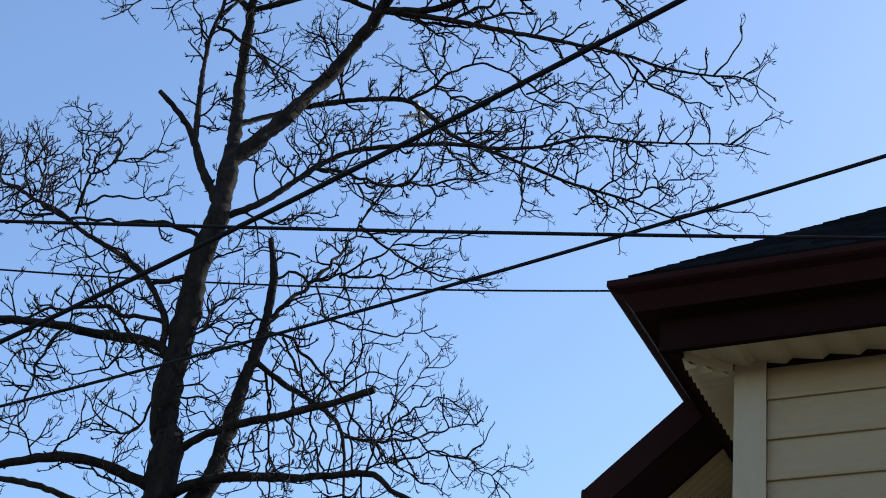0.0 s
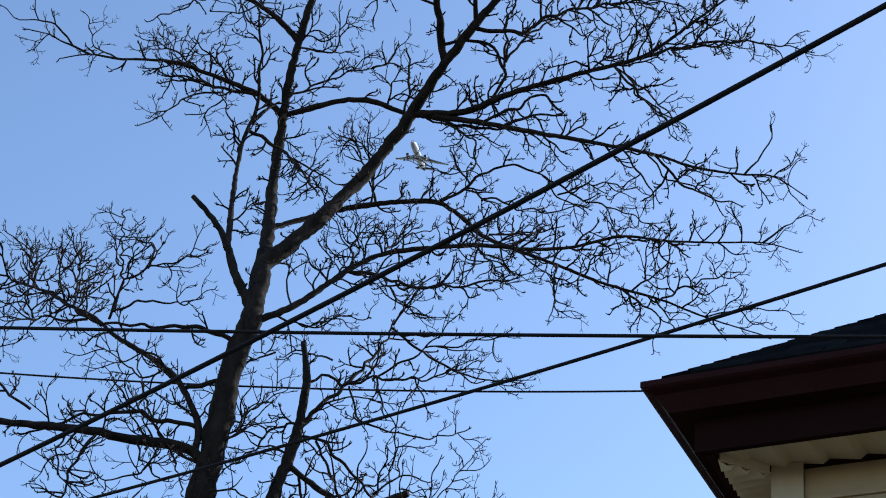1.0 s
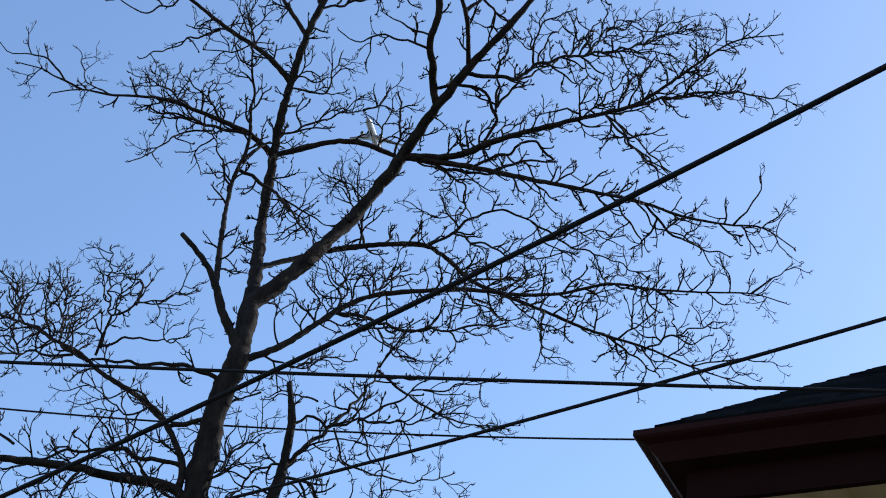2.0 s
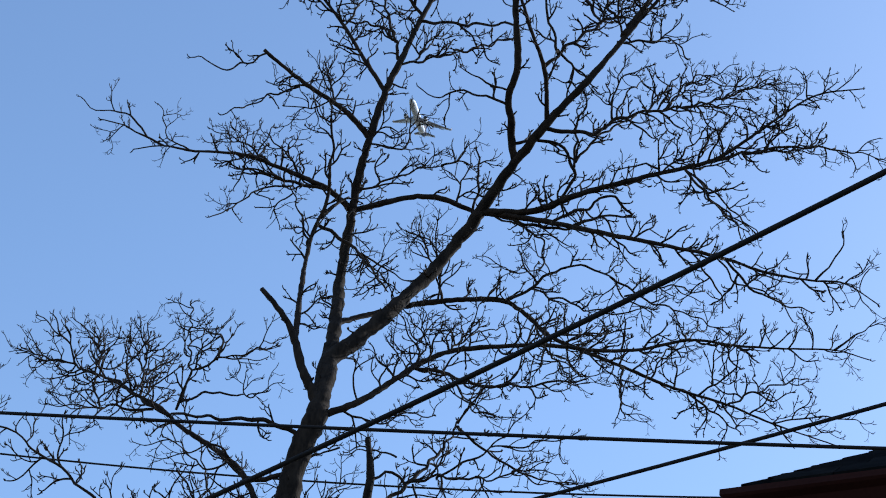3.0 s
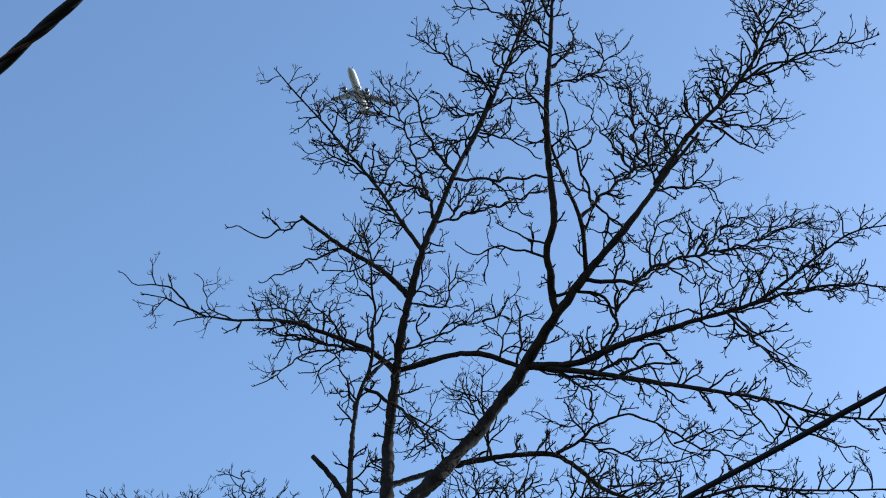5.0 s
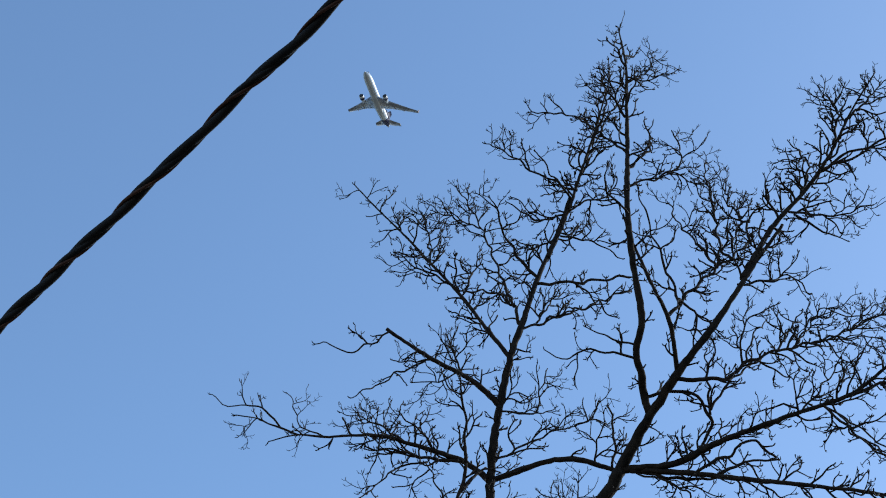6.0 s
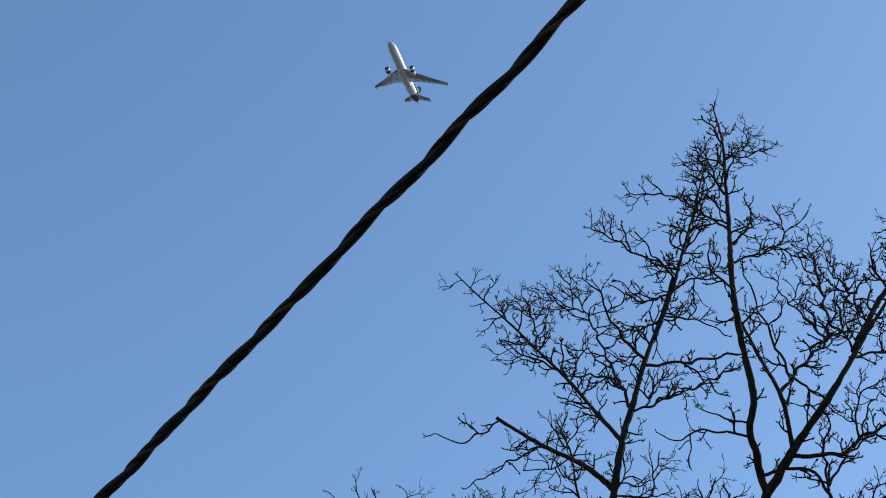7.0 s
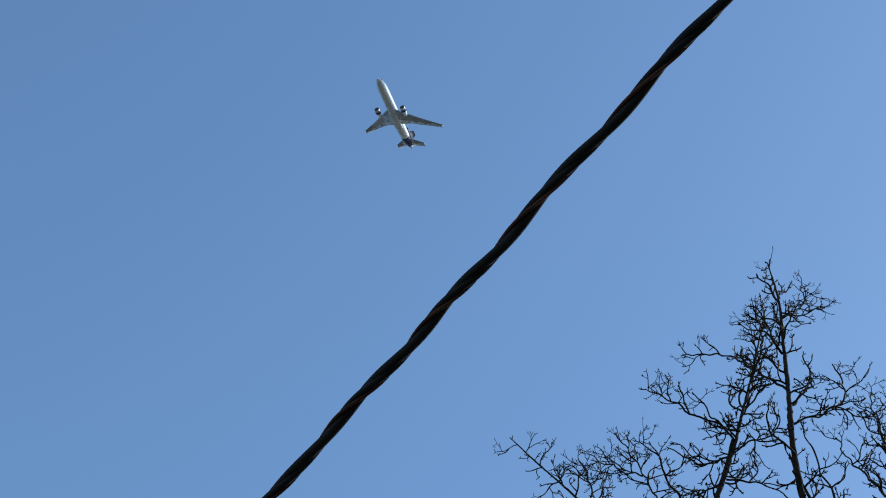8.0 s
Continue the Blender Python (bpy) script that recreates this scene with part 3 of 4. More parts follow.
limb("branch", 0.0087, 0.0061, 1.8, (-0.475, 0.999, 14.566), (-0.834, 1.134, 14.906), (-1.049, 1.232, 15.100))
limb("branch", 0.0132, 0.0087, 0.6, (0.138, 0.553, 12.651), (0.481, 0.695, 12.993), (0.785, 0.910, 13.399), (1.099, 1.141, 13.855))
limb("branch", 0.0163, 0.0116, 0.6, (0.235, 0.595, 13.323), (0.663, 0.761, 13.543), (1.094, 1.021, 13.918))
limb("branch", 0.0107, 0.0057, 1.6, (0.270, 0.598, 12.788), (0.362, 0.734, 13.197), (0.439, 0.851, 13.479))
limb("limb", 0.0336, 0.0237, 0.3, (1.358, 0.381, 11.472), (1.304, 0.284, 11.612), (1.282, 0.125, 11.695), (1.228, -0.042, 11.795), (1.267, -0.279, 11.988), (1.195, -0.467, 12.357), (1.132, -0.620, 12.761), (1.088, -0.705, 13.270))
limb("limb", 0.0252, 0.0065, 1.6, (1.100, -0.705, 13.190), (1.085, -0.792, 13.718), (1.061, -0.905, 14.179), (1.038, -1.023, 14.660), (0.939, -1.038, 15.297))
limb("branch", 0.0091, 0.0048, 1.4, (1.047, -0.982, 14.479), (1.222, -0.915, 14.721), (1.297, -0.773, 15.211))
limb("branch", 0.0093, 0.0045, 1.4, (1.045, -0.994, 14.533), (1.253, -1.053, 14.390), (1.410, -1.163, 14.375))
limb("branch", 0.0115, 0.0064, 2.0, (1.083, -0.778, 13.655), (0.810, -0.731, 14.003), (0.519, -0.649, 14.372), (0.073, -0.429, 14.698))
limb("branch", 0.0147, 0.0056, 1.8, (0.544, 0.580, 14.716), (0.421, 0.521, 14.705), (0.073, 0.346, 14.753), (-0.217, 0.158, 14.831), (-0.394, 0.064, 14.800))
limb("branch", 0.0117, 0.0057, 2.0, (0.511, 0.595, 14.573), (0.340, 0.401, 14.649), (0.140, 0.112, 14.737))
limb("branch", 0.0113, 0.0059, 1.8, (1.100, -0.712, 13.257), (1.352, -0.633, 13.467), (1.505, -0.577, 13.620), (1.768, -0.398, 13.642))
limb("branch", 0.0087, 0.0062, 1.8, (1.484, -0.583, 13.598), (1.582, -0.548, 13.868), (1.502, -0.494, 14.329))
limb("branch", 0.0118, 0.0066, 1.8, (0.666, 0.459, 15.391), (0.775, 0.478, 16.001), (0.672, 0.674, 16.902))
limb("branch", 0.0121, 0.0058, 1.8, (1.053, -0.874, 14.060), (0.913, -1.061, 14.143), (0.708, -1.219, 14.056))
limb("branch", 0.0116, 0.0056, 1.8, (0.451, 0.609, 14.373), (0.169, 0.518, 14.177), (-0.116, 0.356, 14.237))
limb("branch", 0.0113, 0.0058, 1.8, (0.390, 0.619, 14.051), (0.174, 0.739, 14.005), (-0.085, 0.873, 14.271))
limb("branch", 0.0113, 0.0060, 1.4, (0.441, 0.604, 14.462), (0.764, 0.722, 14.772), (1.018, 0.835, 15.003))
limb("branch", 0.0112, 0.0058, 1.2, (0.411, 0.618, 14.049), (0.742, 0.739, 14.103), (1.028, 0.941, 14.081))
limb("branch", 0.0143, 0.0065, 1.6, (0.534, 0.571, 14.788), (0.649, 0.588, 15.347), (0.689, 0.598, 15.802), (0.698, 0.653, 16.338))
limb("branch", 0.0113, 0.0063, 1.8, (1.096, -0.740, 13.461), (1.290, -0.652, 13.901), (1.230, -0.582, 14.388))
limb("branch", 0.0114, 0.0055, 1.8, (1.120, -0.698, 12.896), (0.913, -0.940, 12.974), (0.935, -1.132, 13.050))
limb("limb", 0.0220, 0.0111, 0.6, (1.588, 0.133, 11.783), (1.502, -0.202, 12.063), (1.352, -0.393, 12.290), (1.185, -0.492, 12.678), (1.104, -0.670, 12.693))
limb("branch", 0.0178, 0.0085, 0.9, (1.492, 0.032, 12.350), (1.684, 0.095, 12.737), (1.940, 0.233, 13.226), (2.178, 0.351, 13.628), (2.314, 0.400, 13.967))
limb("branch", 0.0131, 0.0052, 1.0, (1.595, 0.057, 12.542), (1.446, -0.106, 12.893), (1.303, -0.296, 13.212), (1.184, -0.501, 13.518))
limb("branch", 0.0129, 0.0052, 0.9, (1.578, 0.035, 12.588), (1.736, 0.133, 12.483), (1.738, 0.237, 12.299), (1.690, 0.358, 12.130))
limb("branch", 0.0131, 0.0059, 1.6, (1.940, 0.233, 13.226), (1.753, 0.404, 13.757), (1.555, 0.566, 14.263), (1.492, 0.649, 14.615))
limb("branch", 0.0135, 0.0060, 2.2, (2.257, 0.380, 13.784), (2.212, 0.477, 14.176), (2.081, 0.579, 14.549), (2.031, 0.653, 14.903))
limb("branch", 0.0132, 0.0062, 2.0, (2.079, 0.296, 13.401), (1.967, 0.401, 13.757), (1.913, 0.548, 14.594), (1.831, 0.610, 15.122), (1.861, 0.627, 15.285))
limb("branch", 0.0135, 0.0052, 1.8, (2.504, -0.091, 13.550), (2.348, -0.318, 13.745), (2.443, -0.432, 13.774))
limb("branch", 0.0136, 0.0051, 1.8, (2.589, -0.096, 13.664), (2.996, -0.272, 13.422), (3.272, -0.464, 13.364))
limb("branch", 0.0133, 0.0055, 1.8, (2.631, -0.116, 13.608), (2.929, 0.046, 13.547), (3.147, 0.175, 13.581))
limb("branch", 0.0133, 0.0059, 1.7, (2.705, -0.110, 13.863), (2.810, -0.001, 14.481), (2.651, 0.123, 14.994))
limb("branch", 0.0167, 0.0054, 1.6, (2.852, -0.157, 14.163), (3.142, -0.295, 14.215), (3.413, -0.457, 14.235), (3.634, -0.647, 14.344))
limb("branch", 0.0137, 0.0060, 1.8, (3.033, -0.234, 14.522), (3.107, -0.167, 15.185), (2.914, -0.058, 15.518))
limb("branch", 0.0140, 0.0061, 1.8, (3.160, -0.299, 14.820), (3.382, -0.206, 15.235), (3.597, -0.088, 15.737))
limb("branch", 0.0128, 0.0054, 1.6, (2.104, -0.099, 12.647), (2.305, 0.008, 12.803), (2.621, 0.179, 13.067), (2.777, 0.299, 12.974))
limb("branch", 0.0103, 0.0051, 1.8, (2.154, -0.073, 12.695), (2.101, -0.134, 12.945), (2.339, -0.203, 12.799))
limb("branch", 0.0196, 0.0054, 2.0, (1.588, 0.171, 11.720), (1.807, 0.182, 11.736), (2.008, 0.200, 11.777), (2.202, 0.199, 11.986), (2.451, 0.250, 12.173), (2.752, 0.338, 12.368), (3.059, 0.434, 12.558), (3.426, 0.546, 12.681))
limb("branch", 0.0102, 0.0050, 2.2, (2.154, 0.195, 11.932), (2.127, 0.045, 12.136), (2.272, -0.116, 12.283), (2.427, -0.220, 12.273))
limb("branch", 0.0103, 0.0055, 2.2, (2.603, 0.293, 12.267), (2.800, 0.469, 12.768), (2.902, 0.600, 13.111))
limb("branch", 0.0103, 0.0056, 2.0, (2.906, 0.387, 12.464), (3.219, 0.572, 12.876), (3.326, 0.693, 13.251))
limb("branch", 0.0147, 0.0125, 0.4, (1.322, 0.297, 11.605), (1.572, 0.279, 11.689), (1.756, 0.342, 11.658), (1.887, 0.448, 11.542), (1.870, 0.529, 11.444), (1.778, 0.644, 11.330), (1.687, 0.711, 11.286))
limb("branch", 0.0123, 0.0054, 0.6, (1.878, 0.435, 11.558), (1.857, 0.450, 11.993), (1.845, 0.595, 12.507))
limb("branch", 0.0124, 0.0081, 0.7, (1.881, 0.430, 11.614), (2.012, 0.431, 11.896), (2.184, 0.529, 12.203), (2.384, 0.693, 12.534))
limb("branch", 0.0121, 0.0052, 1.8, (3.285, 0.033, 11.603), (3.604, 0.144, 11.819), (3.930, 0.297, 12.057))
limb("branch", 0.0124, 0.0045, 1.6, (2.816, 0.151, 11.448), (3.056, 0.044, 11.036), (3.226, -0.085, 10.770), (3.336, -0.262, 10.490))
limb("branch", 0.0098, 0.0048, 1.6, (2.608, 0.196, 11.384), (2.568, 0.039, 11.523), (2.595, -0.090, 11.607))
limb("branch", 0.0097, 0.0052, 1.6, (2.623, 0.192, 11.395), (2.879, 0.272, 11.869), (3.012, 0.366, 12.193))
limb("branch", 0.0097, 0.0050, 1.2, (2.596, 0.158, 11.416), (2.406, 0.226, 11.501), (2.229, 0.339, 11.472))
limb("branch", 0.0071, 0.0050, 2.2, (1.955, 0.399, 11.214), (2.139, 0.398, 11.308), (2.293, 0.426, 11.363))
limb("branch", 0.0074, 0.0053, 2.0, (3.288, 0.032, 11.619), (3.608, 0.144, 12.159), (3.778, 0.264, 12.667))
limb("branch", 0.0095, 0.0044, 1.4, (1.257, 0.648, 11.044), (1.674, 0.552, 10.789), (1.692, 0.275, 10.206), (1.348, 0.030, 9.974))
limb("branch", 0.0072, 0.0049, 1.0, (2.115, 0.575, 10.977), (2.372, 0.650, 10.857), (2.490, 0.727, 10.750))
limb("branch", 0.0128, 0.0048, 1.2, (1.236, 0.000, 11.767), (1.070, -0.059, 11.781), (0.794, -0.136, 11.721), (0.632, -0.143, 11.610), (0.455, -0.233, 11.601))
limb("branch", 0.0103, 0.0050, 1.2, (1.239, -0.107, 11.839), (1.034, -0.191, 11.820), (0.800, -0.325, 11.815))
limb("limb", 0.0382, 0.0215, 0.5, (0.153, 0.009, 7.005), (0.051, -0.029, 7.145), (-0.125, -0.090, 7.154), (-0.345, -0.178, 7.108), (-0.561, -0.275, 7.073), (-0.768, -0.379, 7.018), (-0.967, -0.488, 6.955), (-1.222, -0.642, 6.865))
limb("limb", 0.0283, 0.0069, 1.0, (0.057, -0.024, 7.128), (0.044, 0.001, 7.324), (-0.026, 0.030, 7.494), (-0.158, 0.074, 7.715), (-0.297, 0.112, 7.863), (-0.504, 0.164, 8.013), (-0.761, 0.231, 8.169), (-0.987, 0.297, 8.360), (-1.268, 0.441, 8.548), (-1.480, 0.562, 8.709), (-1.707, 0.676, 8.838))
limb("limb", 0.0184, 0.0060, 0.8, (0.026, 0.008, 7.368), (-0.217, -0.034, 7.367), (-0.453, -0.091, 7.367), (-0.665, -0.151, 7.278), (-0.833, -0.204, 7.184), (-1.073, -0.304, 6.959))
limb("limb", 0.0187, 0.0167, 0.0, (0.177, -0.009, 7.798), (0.023, 0.035, 7.753), (-0.139, 0.102, 7.712))
limb("limb", 0.0189, 0.0082, 0.9, (0.194, -0.012, 8.048), (0.060, -0.059, 8.119), (-0.082, -0.122, 8.119), (-0.340, -0.253, 8.008), (-0.552, -0.371, 7.910), (-0.693, -0.454, 7.861))
limb("branch", 0.0120, 0.0036, 0.9, (-0.586, -0.288, 7.059), (-0.645, -0.399, 6.812), (-0.636, -0.532, 6.566), (-0.594, -0.709, 6.267), (-0.589, -1.035, 5.802))
limb("limb", 0.0408, 0.0225, 0.5, (0.239, 0.007, 6.085), (0.135, -0.019, 6.110), (-0.065, -0.091, 6.156), (-0.246, -0.168, 6.157), (-0.447, -0.265, 6.101), (-0.717, -0.426, 5.936), (-0.882, -0.541, 5.804))
limb("limb", 0.0270, 0.0184, 0.3, (0.248, 0.005, 5.851), (0.039, 0.045, 5.880), (-0.230, 0.109, 5.947), (-0.406, 0.156, 6.023), (-0.623, 0.216, 6.095), (-0.879, 0.288, 6.144), (-1.087, 0.348, 6.155))
limb("branch", 0.0100, 0.0042, 1.2, (0.072, 0.012, 6.745), (-0.016, 0.110, 6.562), (-0.115, 0.166, 6.541), (-0.290, 0.262, 6.667), (-0.480, 0.394, 6.912))
limb("branch", 0.0155, 0.0049, 2.4, (-0.903, 0.271, 8.289), (-1.197, 0.396, 8.483), (-1.466, 0.581, 8.728), (-1.701, 0.712, 8.848), (-1.958, 0.868, 9.018), (-2.225, 1.005, 9.128), (-2.523, 1.165, 9.298))
limb("branch", 0.0093, 0.0049, 2.4, (-1.643, 0.680, 8.821), (-1.844, 1.066, 9.361), (-2.002, 1.284, 9.649))
limb("branch", 0.0091, 0.0045, 2.4, (-1.300, 0.468, 8.582), (-1.375, 0.352, 8.800), (-1.360, 0.164, 8.968))
limb("branch", 0.0113, 0.0049, 2.4, (-1.200, 0.405, 8.505), (-1.399, 0.912, 9.210), (-1.531, 1.253, 9.683))
limb("branch", 0.0095, 0.0047, 1.6, (-1.927, 0.851, 9.001), (-2.012, 0.784, 9.148), (-2.158, 0.567, 9.249))
limb("branch", 0.0102, 0.0039, 1.5, (-0.681, -0.445, 7.889), (-0.622, -0.589, 8.099), (-0.461, -0.734, 8.148), (-0.199, -0.937, 8.124), (0.026, -1.125, 8.086))
limb("branch", 0.0083, 0.0045, 1.0, (-0.648, -0.482, 7.939), (-0.688, -0.376, 8.290), (-0.855, -0.012, 8.844), (-1.036, 0.433, 9.480))
limb("branch", 0.0082, 0.0042, 1.4, (-0.426, -0.760, 8.150), (-0.445, -0.668, 8.401), (-0.628, -0.489, 8.579), (-0.829, -0.311, 8.720))
limb("branch", 0.0102, 0.0043, 1.8, (-0.666, -0.481, 7.936), (-0.489, -0.326, 8.162), (-0.279, -0.119, 8.305), (-0.194, 0.037, 8.473))
limb("branch", 0.0110, 0.0042, 1.4, (-1.045, 0.314, 8.350), (-1.237, 0.184, 8.235), (-1.367, 0.052, 8.138), (-1.520, -0.172, 7.892))
limb("branch", 0.0086, 0.0043, 1.5, (-1.367, 0.052, 8.135), (-1.421, -0.027, 8.199), (-1.564, -0.187, 8.103))
limb("branch", 0.0098, 0.0040, 1.6, (-1.016, -0.508, 7.059), (-1.328, -0.601, 7.211), (-1.629, -0.717, 7.330), (-1.792, -0.782, 7.372), (-1.950, -0.855, 7.455), (-2.040, -0.907, 7.543), (-2.099, -0.955, 7.640))
limb("branch", 0.0060, 0.0041, 1.6, (-1.950, -0.855, 7.455), (-2.111, -0.761, 7.467), (-2.361, -0.605, 7.625))
limb("branch", 0.0105, 0.0044, 1.8, (-0.158, 0.074, 7.715), (-0.354, 0.182, 7.899), (-0.537, 0.316, 7.906), (-0.796, 0.512, 8.194))
limb("branch", 0.0085, 0.0041, 1.8, (-0.297, 0.112, 7.863), (-0.409, 0.013, 7.931), (-0.577, -0.156, 7.749), (-0.714, -0.315, 7.720))
limb("branch", 0.0101, 0.0046, 1.5, (0.072, -0.015, 7.076), (-0.191, 0.136, 7.274), (-0.419, 0.358, 7.655), (-0.598, 0.581, 8.063), (-0.780, 0.876, 8.541))
limb("branch", 0.0080, 0.0038, 1.5, (-0.178, -0.112, 7.133), (-0.239, -0.229, 6.835), (-0.414, -0.396, 6.674), (-0.632, -0.623, 6.601))
limb("branch", 0.0082, 0.0043, 1.4, (0.010, 0.015, 7.413), (0.067, 0.157, 7.703), (0.148, 0.290, 7.896))
limb("limb", 0.0728, 0.0221, 0.2, (0.339, 0.003, 5.720), (0.450, 0.051, 6.001), (0.561, 0.103, 6.250), (0.601, 0.174, 6.614), (0.621, 0.254, 7.040), (0.677, 0.323, 7.412), (0.695, 0.387, 7.765), (0.674, 0.466, 8.164), (0.583, 0.604, 8.556))
limb("limb", 0.0191, 0.0069, 0.8, (0.696, 0.370, 7.676), (0.806, 0.425, 7.889), (0.951, 0.517, 8.145), (1.095, 0.675, 8.492), (1.187, 0.882, 8.831), (1.230, 1.069, 9.157))
limb("branch", 0.0109, 0.0040, 1.5, (0.938, 0.518, 8.161), (1.172, 0.368, 8.166), (1.565, 0.059, 8.025), (1.766, -0.138, 8.002), (1.942, -0.328, 7.977))
limb("branch", 0.0108, 0.0110, 0.2, (0.683, 0.455, 8.112), (0.794, 0.528, 8.232), (0.878, 0.591, 8.247), (0.929, 0.646, 8.209))
limb("limb", 0.0228, 0.0075, 0.8, (0.682, 0.306, 7.311), (0.910, 0.246, 7.137), (1.158, 0.144, 6.962), (1.346, 0.049, 6.789), (1.429, -0.039, 6.561), (1.496, -0.240, 6.059))
limb("branch", 0.0126, 0.0044, 1.0, (0.703, 0.355, 7.586), (0.884, 0.404, 7.598), (1.062, 0.517, 7.479), (1.248, 0.646, 7.382), (1.361, 0.761, 7.267), (1.547, 0.928, 7.141), (1.694, 1.070, 7.041), (1.923, 1.239, 7.012), (2.201, 1.445, 6.994))
limb("limb", 0.0294, 0.0219, 0.2, (0.295, 0.008, 6.373), (0.481, -0.092, 6.478), (0.709, -0.230, 6.527), (1.015, -0.429, 6.542), (1.312, -0.645, 6.556), (1.493, -0.789, 6.571), (1.606, -0.883, 6.579))
limb("limb", 0.0368, 0.0163, 0.4, (0.326, 0.006, 6.068), (0.540, -0.061, 6.162), (0.767, -0.142, 6.186), (1.150, -0.292, 6.166), (1.447, -0.422, 6.171), (1.675, -0.527, 6.155), (1.799, -0.597, 6.028), (1.928, -0.663, 5.953))
limb("branch", 0.0118, 0.0043, 1.5, (1.399, -0.006, 6.649), (1.675, 0.163, 6.739), (1.908, 0.345, 6.887), (2.084, 0.499, 7.052), (2.375, 0.749, 7.294))
limb("branch", 0.0103, 0.0063, 1.2, (0.767, 0.284, 7.250), (0.827, 0.438, 7.027), (0.857, 0.671, 6.781), (0.899, 0.947, 6.529))
limb("branch", 0.0105, 0.0057, 1.2, (0.837, 0.391, 7.587), (1.082, 0.213, 7.084), (1.245, -0.031, 6.539), (1.382, -0.254, 6.117))
limb("branch", 0.0060, 0.0033, 0.6, (1.603, 0.121, 6.716), (1.671, 0.210, 6.939), (1.801, 0.375, 7.272), (1.977, 0.600, 7.705), (2.072, 0.734, 7.964))
limb("branch", 0.0106, 0.0039, 1.0, (0.717, 0.377, 7.696), (0.613, 0.312, 7.660), (0.515, 0.220, 7.520), (0.415, 0.042, 7.216), (0.262, -0.181, 6.934))
limb("branch", 0.0080, 0.0041, 1.2, (0.178, 0.010, 6.807), (0.360, 0.105, 6.852), (0.519, 0.275, 7.037))
limb("branch", 0.0086, 0.0046, 1.6, (1.600, 0.982, 7.103), (1.818, 1.151, 7.480), (2.112, 1.362, 7.778), (2.367, 1.595, 7.708))
limb("branch", 0.0087, 0.0040, 1.6, (1.749, 1.112, 7.030), (2.028, 0.929, 7.068), (2.321, 0.703, 6.934), (2.611, 0.389, 6.585))
limb("branch", 0.0087, 0.0046, 1.4, (1.001, 0.479, 8.142), (1.125, 0.586, 7.921), (1.386, 0.757, 7.955), (1.648, 0.940, 8.043), (1.950, 1.168, 8.290))
limb("branch", 0.0086, 0.0041, 1.6, (1.173, 0.368, 8.162), (1.333, 0.298, 8.240), (1.529, 0.180, 8.351), (1.820, -0.003, 8.329), (2.179, -0.267, 8.311))
limb("branch", 0.0116, 0.0049, 1.6, (1.225, 1.023, 9.074), (1.497, 1.054, 8.896), (1.893, 1.218, 8.825), (2.329, 1.480, 8.987))
limb("branch", 0.0094, 0.0046, 1.5, (1.228, 1.046, 9.117), (1.343, 0.981, 9.350), (1.500, 0.842, 9.516))
limb("branch", 0.0088, 0.0045, 1.5, (0.393, 0.531, 8.397), (0.261, 0.611, 8.373), (0.097, 0.762, 8.498))
limb("branch", 0.0086, 0.0045, 1.7, (0.381, -0.009, 8.395), (0.613, 0.186, 8.445), (0.779, 0.499, 8.767), (1.062, 0.828, 9.005))
limb("branch", 0.0085, 0.0040, 1.7, (1.166, 0.092, 8.893), (1.382, -0.332, 8.348), (1.557, -0.503, 8.206))
limb("branch", 0.0088, 0.0045, 1.6, (0.833, 0.558, 8.405), (0.579, 0.771, 8.582), (0.388, 0.925, 8.613))
limb("branch", 0.0070, 0.0047, 1.7, (0.112, 0.591, 10.431), (0.371, 0.772, 10.314), (0.527, 0.899, 10.196))
limb("branch", 0.0072, 0.0047, 1.7, (0.865, 0.820, 10.666), (0.682, 0.735, 10.765), (0.547, 0.645, 10.728))
limb("branch", 0.0098, 0.0048, 1.7, (0.858, 1.195, 10.433), (0.863, 1.103, 10.654), (0.786, 0.971, 10.851), (0.732, 0.768, 11.049))
limb("branch", 0.0120, 0.0053, 1.8, (0.896, 1.195, 10.460), (0.818, 1.256, 10.801), (0.640, 1.313, 11.140), (0.541, 1.347, 11.419))
limb("branch", 0.0093, 0.0047, 1.8, (0.181, 0.650, 10.426), (0.428, 0.769, 10.350), (0.320, 0.776, 10.148))
limb("branch", 0.0088, 0.0043, 1.7, (0.869, 0.242, 9.062), (0.905, 0.256, 9.321), (0.801, 0.164, 9.402))
limb("branch", 0.0089, 0.0047, 1.7, (1.097, 0.329, 9.295), (1.214, 0.703, 9.773), (1.465, 1.009, 10.124))
limb("branch", 0.0087, 0.0041, 1.8, (1.817, 0.259, 9.443), (1.969, -0.098, 9.025), (2.112, -0.597, 8.481))
limb("branch", 0.0097, 0.0051, 1.6, (1.917, 1.111, 10.211), (2.251, 1.158, 10.311), (2.555, 1.269, 10.509))
limb("branch", 0.0101, 0.0043, 1.3, (0.185, 0.005, 7.205), (0.302, 0.177, 7.559), (0.401, 0.374, 7.887), (0.490, 0.513, 8.087))
limb("branch", 0.0080, 0.0039, 1.4, (0.602, 0.174, 6.608), (0.432, 0.013, 6.708), (0.341, -0.086, 6.600))
limb("branch", 0.0075, 0.0040, 1.3, (1.298, -0.356, 6.172), (1.295, -0.223, 6.452), (1.329, -0.041, 6.764), (1.325, 0.149, 7.084))
limb("branch", 0.0074, 0.0037, 1.4, (1.591, -0.487, 6.161), (1.608, -0.407, 6.080), (1.658, -0.296, 6.016))
